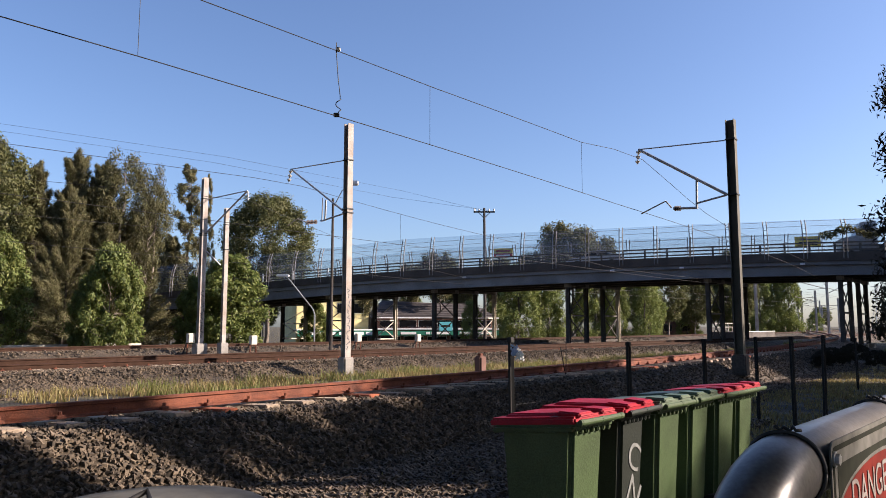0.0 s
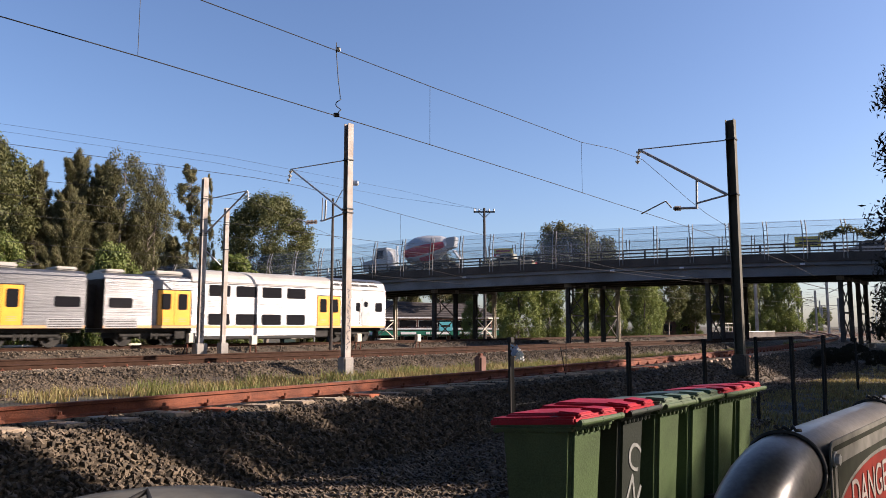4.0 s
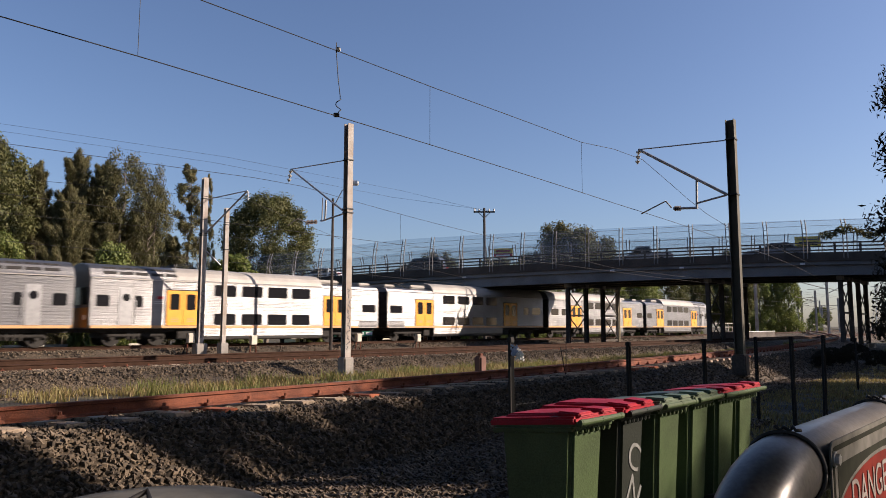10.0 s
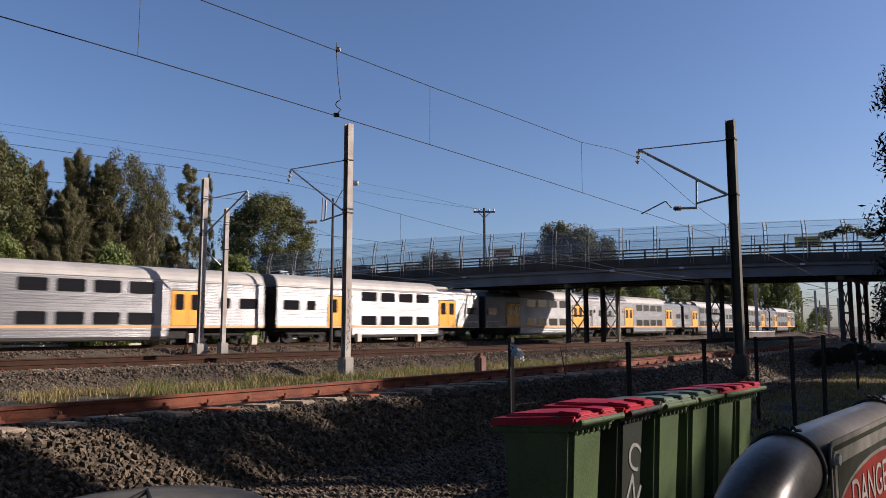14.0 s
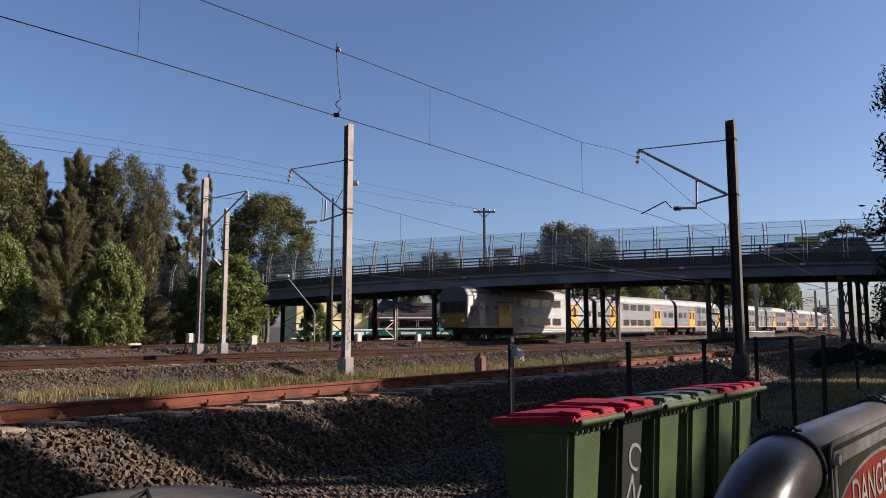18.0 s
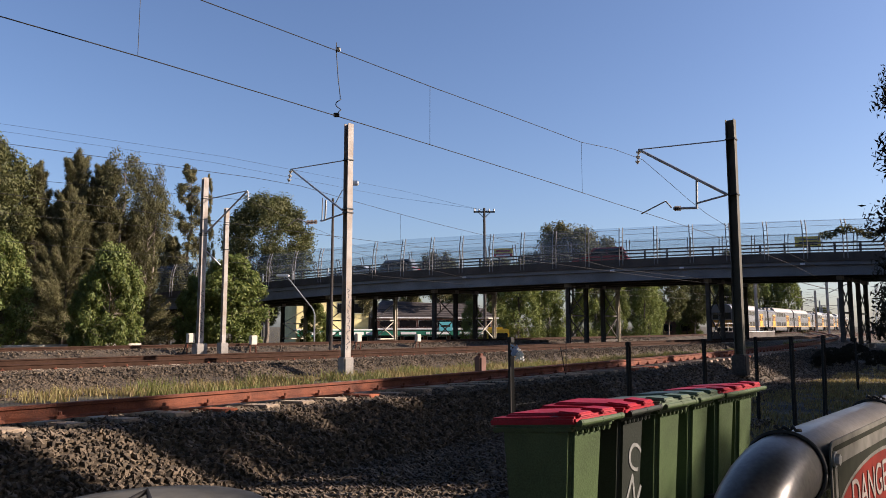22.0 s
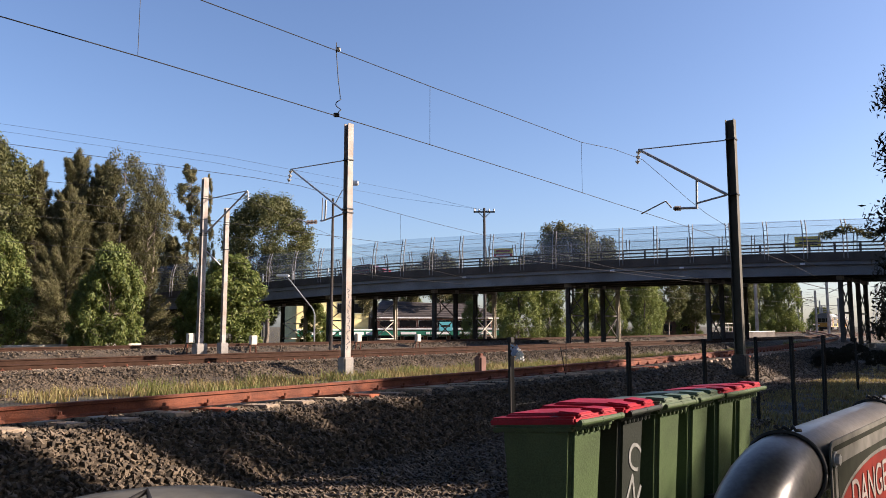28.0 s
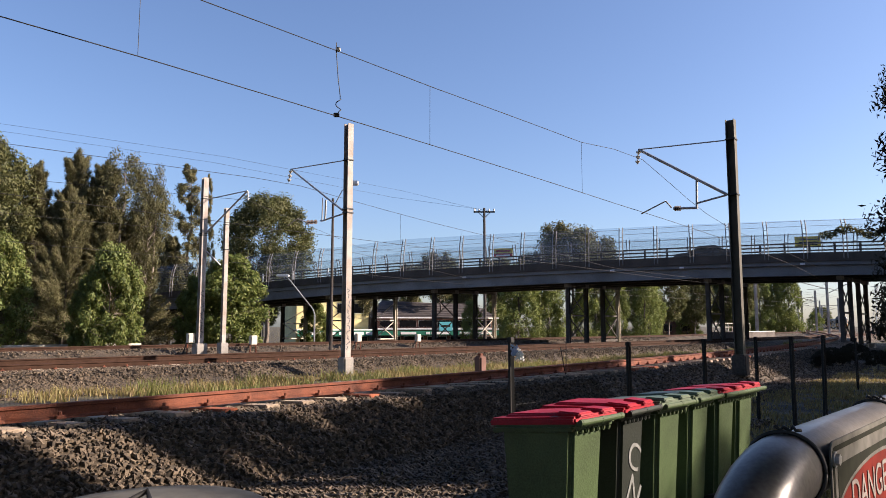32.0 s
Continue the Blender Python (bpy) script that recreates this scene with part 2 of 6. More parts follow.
def ground_material():
    """Gravel by the tracks, packed earth and dry grass elsewhere, chosen by the zone stored on the sheet."""
    m = material("ground_gravel", (0.078, 0.056, 0.034), 0.95, 0, 0.45, 0.7, 0.25, 16)
    n, l = m.node_tree.nodes, m.node_tree.links
    b = n["Principled BSDF"]
    gravel = b.inputs["Base Color"].links[0].from_socket
    tc, vor = n.new("ShaderNodeTexCoord"), n.new("ShaderNodeTexVoronoi")
    vor.inputs["Scale"].default_value = 15.0
    l.new(tc.outputs["Object"], vor.inputs["Vector"])
    hs = n.new("ShaderNodeHueSaturation")
    sep = n.new("ShaderNodeSeparateColor")
    l.new(vor.outputs["Color"], sep.inputs[0])
    mr = n.new("ShaderNodeMapRange")
    mr.inputs["To Min"].default_value, mr.inputs["To Max"].default_value = 0.55, 1.7
    l.new(sep.outputs[0], mr.inputs["Value"])
    l.new(mr.outputs[0], hs.inputs["Value"])
    l.new(gravel, hs.inputs["Color"])
    earth, big = n.new("ShaderNodeMixRGB"), n.new("ShaderNodeTexNoise")
    big.inputs["Scale"].default_value, big.inputs["Detail"].default_value = 0.9, 8
    l.new(tc.outputs["Object"], big.inputs["Vector"])
    earth.inputs[1].default_value, earth.inputs[2].default_value = (0.022, 0.017, 0.011, 1), (0.085, 0.070, 0.028, 1)
    cr = n.new("ShaderNodeMapRange")
    cr.inputs["From Min"].default_value, cr.inputs["From Max"].default_value = 0.42, 0.6
    l.new(big.outputs["Fac"], cr.inputs["Value"])
    l.new(cr.outputs[0], earth.inputs[0])
    lump = n.new("ShaderNodeBump")
    lump.inputs["Strength"].default_value, lump.inputs["Distance"].default_value = 1.0, 0.05
    lump.invert = True
    l.new(vor.outputs["Distance"], lump.inputs["Height"])
    l.new(b.inputs["Normal"].links[0].from_socket, lump.inputs["Normal"])
    l.new(lump.outputs[0], b.inputs["Normal"])
    zone, mix = n.new("ShaderNodeAttribute"), n.new("ShaderNodeMixRGB")
    zone.attribute_name = "zone"
    l.new(zone.outputs["Fac"], mix.inputs[0])
    l.new(earth.outputs[0], mix.inputs[1])
    l.new(hs.outputs[0], mix.inputs[2])
    l.new(mix.outputs[0], b.inputs["Base Color"])
    return m


GROUND = ground_material()
build_ground()


# ---- tracks ----
RAIL_SECTION = [(-0.075, -0.17), (0.075, -0.17), (0.075, -0.155), (0.012, -0.135), (0.012, -0.05), (0.036, -0.035), (0.036, -0.006), (0.028, 0.0), (-0.028, 0.0), (-0.036, -0.006), (-0.036, -0.035), (-0.012, -0.05), (-0.012, -0.135), (-0.075, -0.155)]


def rail(where, s0, s1, d, z, parent, step=3.0, mat=RAIL_BROWN):
    st = []
    for s in np.arange(s0, s1 + 0.1, step):
        x, y, th = where(s, d)
        st.append((x, y, z(s) if callable(z) else z, th))
    return part("rail", sweep(bmesh.new(), st, RAIL_SECTION), mat, parent, smooth=False)


def build_tracks():
    t1 = thing("main_track", pose(0, 0, 0), "straight running track with rusty steel rails on ballast", "railway track", kind="structure")
    rail(main_at, -90, 420, 0.72, 0.0, t1)
    rail(main_at, -90, 420, -0.72, 0.0, t1)
    t2 = thing("second_track", pose(0, 0, 0), "rusty rails on sleepers in grey ballast", "railway track", kind="structure")
    rail(main_at, -70, 260, 17.7, 0.0, t2)
    rail(main_at, -70, 260, 16.27, 0.08, t2)
    t3 = thing("siding_track", pose(0, 0, 0), "orange-rusted rail of a canted siding on timber sleepers", "railway track", kind="structure")
    rail(siding_at, -25, 200, 0.0, 0.18, t3, 1.0, RUST)
    rail(siding_at, -25, 200, -1.435, 0.04, t3, 1.0, RUST)


build_tracks()
# ---- road bridge ----
def br(q, w, dz=0.0):
    """A point of the bridge: q along it, w from the near edge, dz from the kerb's top."""
    o = BR_O + BR_U * q + BR_N * w
    return Vector((o.x, o.y, deck_z(q) + dz))


PANEL = bpy.data.materials.new("clear_screen_sheet")
PANEL.use_nodes = True
_n, _l = PANEL.node_tree.nodes, PANEL.node_tree.links
_tr, _gl, _mx, _df = _n.new("ShaderNodeBsdfTransparent"), _n.new("ShaderNodeBsdfGlossy"), _n.new("ShaderNodeMixShader"), _n.new("ShaderNodeBsdfDiffuse")
_m2 = _n.new("ShaderNodeMixShader")
_tr.inputs[0].default_value = (0.91, 0.93, 0.945, 1)
_gl.inputs["Roughness"].default_value = 0.25
_df.inputs[0].default_value = (0.55, 0.58, 0.6, 1)
_mx.inputs[0].default_value, _m2.inputs[0].default_value = 0.03, 0.035
_l.new(_tr.outputs[0], _mx.inputs[1])
_l.new(_gl.outputs[0], _mx.inputs[2])
_l.new(_mx.outputs[0], _m2.inputs[1])
_l.new(_df.outputs[0], _m2.inputs[2])
_l.new(_m2.outputs[0], _n["Material Output"].inputs[0])


def screen_top(q):
    """Height of the screens over the kerb along the bridge."""
    return float(np.interp(q, (-9.0, -5.0, 5.0, 15.0, 30.0), (2.75, 2.95, 2.85, 2.70, 2.58)))


def ladder_post(parent, q, w, height, lean):
    """A lattice fence post: two uprights with rungs, its head bent towards the road."""
    bm = bmesh.new()
    path = [(0.0, -0.35), (0.02 * lean, 0.9), (0.12 * lean, 1.6), (0.28 * lean, 2.2), (0.6 * lean, height)]
    for dq in (-0.13, 0.13):
        for (a, za), (b, zb) in zip(path, path[1:]):
            rod(bm, br(q + dq, w + a, za), br(q + dq, w + b, zb), 0.038, 6)
    z = 0.1
    while z < height - 0.1:
        a = float(np.interp(z, [p[1] for p in path], [p[0] for p in path]))
        rod(bm, br(q - 0.13, w + a, z), br(q + 0.13, w + a, z), 0.02, 5)
        z += 0.36
    return part("fence_post", bm, POST_STEEL, parent)


def build_bridge():
    b = thing("road_bridge", pose(0, 0, 0), "humped concrete road bridge over the railway on steel trestles", "bridge")
    st = [(*br(q, 0)[:2], deck_z(q), BA) for q in np.arange(-130, 141, 3.0)]
    part("deck", sweep(bmesh.new(), st, [(-0.353, -0.33), (-0.353, -0.52), (-0.1, -0.524), (-0.1, -0.75), (-BR_W + 0.1, -0.75), (-BR_W + 0.1, -0.524), (-BR_W + 0.353, -0.52), (-BR_W + 0.353, -0.33)]), BRIDGE_CONC, b)
    part("road_surface", sweep(bmesh.new(), st, [(-1.0, -0.33), (-1.0, -0.28), (-BR_W + 1.0, -0.28), (-BR_W + 1.0, -0.33)]), ASPHALT, b)
    for w in (0.0, BR_W - 0.35):
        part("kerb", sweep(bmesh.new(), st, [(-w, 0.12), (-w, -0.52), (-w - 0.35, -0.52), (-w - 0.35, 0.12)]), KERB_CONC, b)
    for w in (0.30, 3.4, 6.2, 9.3):
        part("girder", sweep(bmesh.new(), st, [(-w + 0.2, -0.75), (-w + 0.2, -0.79), (-w + 0.03, -0.82), (-w + 0.03, -1.50), (-w + 0.2, -1.52), (-w + 0.2, -1.56), (-w - 0.2, -1.56), (-w - 0.2, -1.52), (-w - 0.03, -1.50), (-w - 0.03, -0.82), (-w - 0.2, -0.79), (-w - 0.2, -0.75)]), BRIDGE_CONC if w < 1 else BRIDGE_STEEL, b)
    # lamps under the near girder
    for q in (1.9, 14.0, 19.2, 27.6):
        part("soffit_lamp", boxed(-0.17, 0.17, -0.08, 0.08, -0.07, 0.07, 0.02, m=Matrix.Translation(br(q, -0.08, -0.72)) @ pose(0, 0, 0, 0, 0, math.degrees(BA))), WHITE, b)
    # trestles, parallel to the line
    for d in (-21.8, -12.8, -3.7, 6.8, 16.6, 25.0):
        tops, feet = [], []
        tr = None
        for k in range(4):
            w = 1.0 + 2.55 * k
            best = min(np.arange(-60, 90, 0.1), key=lambda s: abs((Vector((*main_at(s, d)[:2], 0)) - BR_O).dot(BR_N) - w))
            x, y, th = main_at(best, d)
            q = (Vector((x, y, 0)) - BR_O).dot(BR_U)
            top, foot = Vector((x, y, deck_z(q) - 1.56)), Vector((x, y, -0.75 if d > -9 else -2.4))
            tops.append(top)
            feet.append(foot)
            bm = bmesh.new()
            m = pose(x, y, 0, 0, 0, math.degrees(th))
            for dx in (-0.15, 0.15):
                box(bm, dx - 0.012, dx + 0.012, -0.14, 0.14, foot.z, top.z - 0.3, m=m)
            box(bm, -0.14, 0.14, -0.012, 0.012, foot.z, top.z - 0.3, m=m)
            # sunlight on the farthest column is put in as a paler steel
            col = part("column", bm, PALE_STEEL if k == 3 and d < 8 else BRIDGE_STEEL, b)
            part("bearing", boxed(-0.24, 0.24, -0.22, 0.22, top.z - 0.3, top.z, 0.02, m=m), CONCRETE, col)
            part("footing", boxed(-0.45, 0.45, -0.45, 0.45, foot.z, -0.32 if d > -9 else -1.9, 0.03, m=m), CONCRETE, col)
        for i, j in ((0, 1), (2, 3)):
            lo, hi = -0.15, min(tops[i].z, tops[j].z) - 0.5
            mid = lo + 0.5 * (hi - lo)
            # far braces take the same pale colour in place of sunlight
            mt = PALE_STEEL if j == 3 and d < 0 else BRIDGE_STEEL
            for z0, z1 in ((lo, mid), (mid, hi)):
                part("brace", bar(bmesh.new(), Vector((*feet[i][:2], z0)), Vector((*feet[j][:2], z1)), 0.07, 0.07), mt, b)
                if mt is BRIDGE_STEEL or z0 == lo:
                    part("brace", bar(bmesh.new(), Vector((*feet[j][:2], z0)), Vector((*feet[i][:2], z1)), 0.07, 0.07), mt, b)
            for z in (mid, lo):
                part("strut", bar(bmesh.new(), Vector((*feet[i][:2], z)), Vector((*feet[j][:2], z)), 0.10, 0.12), mt, b)
        bm = bmesh.new()
        bar(bm, tops[0] + Vector((0, 0, -0.12)), tops[3] + Vector((0, 0, -0.12)), 0.26, 0.22)
        part("cap_beam", bm, BRIDGE_STEEL, b)
    # screens on both edges: lattice posts and clear sheets
    for w, lean in ((-0.02, 1), (BR_W + 0.02, -1)):
        qs = [1.55 + 2.63 * k for k in range(-13 if w < 1 else -9, 16)]
        for q in qs:
            ladder_post(b, q, w, screen_top(q), lean)
        for q in qs[:-1]:
            bm = bmesh.new()
            for a, za, c, zc in ((0.02, 0.1, 0.04 * lean, 0.9), (0.04 * lean, 0.9, 0.14 * lean, 1.6), (0.14 * lean, 1.6, 0.30 * lean, 2.2), (0.30 * lean, 2.2, 0.62 * lean, None)):
                vs = [bm.verts.new(v) for v in (br(q + 0.06, w + a, za), br(q + 2.57, w + a, za), br(q + 2.57, w + c, zc or screen_top(q + 2.57)), br(q + 0.06, w + c, zc or screen_top(q + 0.06)))]
                bm.faces.new(vs)
            bmesh.ops.remove_doubles(bm, verts=bm.verts, dist=0.001)
            r = bmesh.ops.solidify(bm, geom=list(bm.faces), thickness=0.008)
            pn = part("screen_sheet", bm, PANEL, b)
            pn.visible_shadow = False
        for z in (0.75, 1.5, 2.1, 2.5):
            off = float(np.interp(z, (0, 0.9, 1.6, 2.2, 2.9), (0, 0.02, 0.12, 0.28, 0.6))) * lean
            bm = bmesh.new()
            for q in qs[:-1]:
                rod(bm, br(q, w + off, z), br(q + 2.63, w + off, z), 0.012, 5)
            part("screen_wire", bm, POST_STEEL, b)
    # traffic barriers inside the screens
    for w in (0.75, BR_W - 0.75):
        for k in range(-12, 26):
            q = -2.0 + 2.1 * k * 0.8
            m = Matrix.Translation(br(q, w)) @ pose(0, 0, 0, 0, 0, math.degrees(BA))
            part("barrier_post", boxed(-0.07, 0.07, -0.06, 0.06, -0.34, 0.92, 0.01, m=m), BRIDGE_STEEL, b)
        for z in (0.34, 0.62, 0.88):
            stw = [(*br(q, w)[:2], deck_z(q) + z, BA) for q in np.arange(-24, 48, 3.0)]
            part("barrier_rail", sweep(bmesh.new(), stw, [(-0.05, -0.05), (0.05, -0.05), (0.05, 0.05), (-0.05, 0.05)]), BRIDGE_STEEL, b)
    # white delineators along the left ramp
    for q in (-23.4, -20.2, -17.6, -14.5, -11.0):
        m = Matrix.Translation(br(q, 0.4)) @ pose(0, 0, 0, 0, 0, math.degrees(BA))
        part("reflector", boxed(-0.09, 0.09, -0.02, 0.02, -0.34, 0.95, m=m), WHITE, b)
    # yellow sign boards on the screens
    for q, w, z0, z1, wd in ((3.05, BR_W - 0.2, 1.72, 2.62, 1.85), (29.5, BR_W - 0.2, 1.42, 2.36, 2.0)):
        m = Matrix.Translation(br(q, w)) @ pose(0, 0, 0, 0, 0, math.degrees(BA))
        sg = thing("sign_board", m, "yellow rectangular sign board fixed to the bridge screen", "sign", "bridge signs")
        part("board", boxed(-wd / 2, wd / 2, -0.03, 0.03, z0, z1, 0.01), SIGN_YELLOW, sg)
        if q < 10:
            part("red_panel", boxed(-wd / 2 + 0.02, wd / 2 - 0.02, -0.036, -0.03, z0 + 0.02, z0 + 0.42), SIGN_RED_BRIGHT, sg, "red lower half")
            part("text_bar", boxed(-wd / 2 + 0.25, wd / 2 - 0.25, -0.04, -0.036, z0 + 0.15, z0 + 0.29), WHITE, sg)
            part("text_bar", boxed(-wd / 2 + 0.2, wd / 2 - 0.2, -0.036, -0.03, z0 + 0.56, z0 + 0.74), LID_RED, sg)
        else:
            for k in range(3):
                part("text_bar", boxed(-wd / 2 + 0.2 + 0.1 * k, wd / 2 - 0.25, -0.036, -0.03, z0 + 0.18 + 0.22 * k, z0 + 0.26 + 0.22 * k), BLACK, sg)


KERB_CONC = material("grimy_and_shaded_concrete", (0.085, 0.07, 0.058), 0.9, 0, 0.35, 0.7, 0.08, 14)
POST_STEEL = material("dull_fence_steel", (0.21, 0.20, 0.19), 0.65, 0.3, 0.2, 3)
ASPHALT = material("asphalt", (0.05, 0.05, 0.052), 0.9, 0, 0.25, 0.8, 0.15, 60)
SIGN_RED_BRIGHT = material("board_red", (0.45, 0.03, 0.03), 0.6, 0, 0.1, 3)
SIGN_YELLOW = material("sign_yellow", (0.75, 0.54, 0.04), 0.6, 0, 0.1, 3)
build_bridge()
# ---- train ----
CAR = 20.2
NOSE = [(0.6, -27.6), (1.2, -24.1), (2.0, -19.15), (3.2, -10.6), (6.0, 13.25), (7.5, 27.7), (9.0, 44.0), (11.0, 67.9), (13.0, 93.4), (17.0, 150.05), (20.0, 196.35), (23.0, 242.31), (25.0, 273.0), (28.0, 316.0), (32.0, 370.0)]
NOSE_FIT = np.polyfit([r[0] for r in NOSE], [r[1] for r in NOSE], 6)


def nose_at(t):
    """Smooth place of the train's nose along the line."""
    return float(np.polyval(NOSE_FIT, t))


def car_pose(s, turned=False):
    """Pose of a carriage whose middle is s metres along: its bogies sit on the line."""
    x0, y0, _ = main_at(s - 7.0)
    x1, y1, _ = main_at(s + 7.0)
    return pose((x0 + x1) / 2, (y0 + y1) / 2, 0, 0, 0, math.degrees(math.atan2(y1 - y0, x1 - x0)) + (180 if turned else 0))


def rib_side(z0, z1, y, pitch=0.17, depth=0.003):
    """Half a section, bottom to top, with the sheet's corrugation."""
    pts, z = [], z0
    while z < z1 - pitch:
        pts += [(y, z), (y, z + pitch * 0.55), (y - depth, z + pitch * 0.65), (y - depth, z + pitch * 0.9)]
        z += pitch
    return pts + [(y, z1)]


def shell(bm, x0, x1, half):
    """Close a half section (y, z) to both sides and sweep it along x."""
    sec = half + [(-y, z) for y, z in half[::-1]]
    rings = [[bm.verts.new((x, y, z)) for y, z in sec] for x in (x0, x1)]
    n = len(sec)
    for k in range(n):
        bm.faces.new((rings[0][k], rings[1][k], rings[1][(k + 1) % n], rings[0][(k + 1) % n]))
    bm.faces.new(rings[0][::-1])
    bm.faces.new(rings[1])
    return bm


def round_rect(bm, x0, x1, z0, z1, y0, y1, r=0.1):
    """A slab with rounded corners in the x-z plane, from y0 to y1."""
    ring = []
    for cx, cz, a in ((x1 - r, z1 - r, 0), (x0 + r, z1 - r, 90), (x0 + r, z0 + r, 180), (x1 - r, z0 + r, 270)):
        ring += [(cx + r * math.cos(radians(a + b)), cz + r * math.sin(radians(a + b))) for b in (0, 30, 60, 90)]
    f = [bm.verts.new((x, y0, z)) for x, z in ring]
    k = [bm.verts.new((x, y1, z)) for x, z in ring]
    n = len(ring)
    bm.faces.new(f)
    bm.faces.new(k[::-1])
    for i in range(n):
        bm.faces.new((f[i], k[i], k[(i + 1) % n], f[(i + 1) % n]))
    bmesh.ops.recalc_face_normals(bm, faces=bm.faces)
    return bm


WALL_Y = 1.505


def pane(parent, u0, u1, z0, z1, side, name="window", mat=None, proud=0.012, r=0.09, label=""):
    y = WALL_Y * side
    return part(name, round_rect(bmesh.new(), u0 - 10.1, u1 - 10.1, z0, z1, y - 0.03 * side, y + proud * side, r), mat or TRAIN_GLASS, parent, label)


def bogie(car, cx):
    bg = part("bogie", boxed(cx - 1.7, cx + 1.7, -0.95, 0.95, 0.42, 0.72, 0.05), UNDER, car)
    for dx in (-1.22, 1.22):
        for sy in (-0.75, 0.75):
            bm = bmesh.new()
            rod(bm, (cx + dx, sy - 0.07, 0.46), (cx + dx, sy + 0.07, 0.46), 0.46, 20)
            rod(bm, (cx + dx, sy * 1.24 - 0.1, 0.46), (cx + dx, sy * 1.24 + 0.1, 0.46), 0.13, 10)
            part("wheel", bm, UNDER, bg)
    for sy in (-1.02, 1.02):
        bm = bmesh.new()
        box(bm, cx - 1.55, cx + 1.55, sy - 0.08, sy + 0.08, 0.50, 0.68, 0.04)
        for dx in (-0.45, -0.15, 0.15, 0.45):
            rod(bm, (cx + dx, sy, 0.35), (cx + dx, sy, 0.82), 0.09, 8)
        part("side_frame", bm, UNDER, bg)


def door(car, u0, u1, side):
    z0, z1 = 1.10, 3.0
    y = WALL_Y * side
    recess = part("doorway", boxed(u0 - 10.1 - 0.06, u1 - 10.1 + 0.06, min(y - 0.05 * side, y + 0.016 * side), max(y - 0.05 * side, y + 0.016 * side), z0 - 0.02, z1 + 0.06, 0.01), UNDER, car)
    mid = (u0 + u1) / 2
    for a, b in ((u0, mid - 0.015), (mid + 0.015, u1)):
        leaf = part("door_leaf", round_rect(bmesh.new(), a - 10.1, b - 10.1, z0, z1, y - 0.02 * side, y + 0.03 * side, 0.04), DOOR_YELLOW, recess)
        w = b - a
        leaf_win = round_rect(bmesh.new(), a - 10.1 + 0.2 * w, b - 10.1 - 0.2 * w, 1.95, 2.82, y + 0.01 * side, y + 0.042 * side, 0.08)
        part("door_window", leaf_win, TRAIN_GLASS, recess)
        for k in range(3):
            zz = 1.30 + 0.09 * k
            part("door_louvre", round_rect(bmesh.new(), a - 10.1 + 0.26 * w, b - 10.1 - 0.26 * w, zz, zz + 0.035, y + 0.02 * side, y + 0.046 * side, 0.012), SILL_PAINT, recess)
        part("door_panel", round_rect(bmesh.new(), a - 10.1 + 0.16 * w, b - 10.1 - 0.16 * w, 1.22, 1.78, y + 0.01 * side, y + 0.04 * side, 0.03), DOOR_YELLOW, recess)


ROOF_ARC = [(1.42, 3.62), (1.36, 3.80), (1.22, 4.02), (0.98, 4.18), (0.62, 4.285), (0.25, 4.33)]
LOW_ARC = [(1.42, 3.55), (1.34, 3.68), (1.10, 3.80), (0.6, 3.86), (0.2, 3.88)]


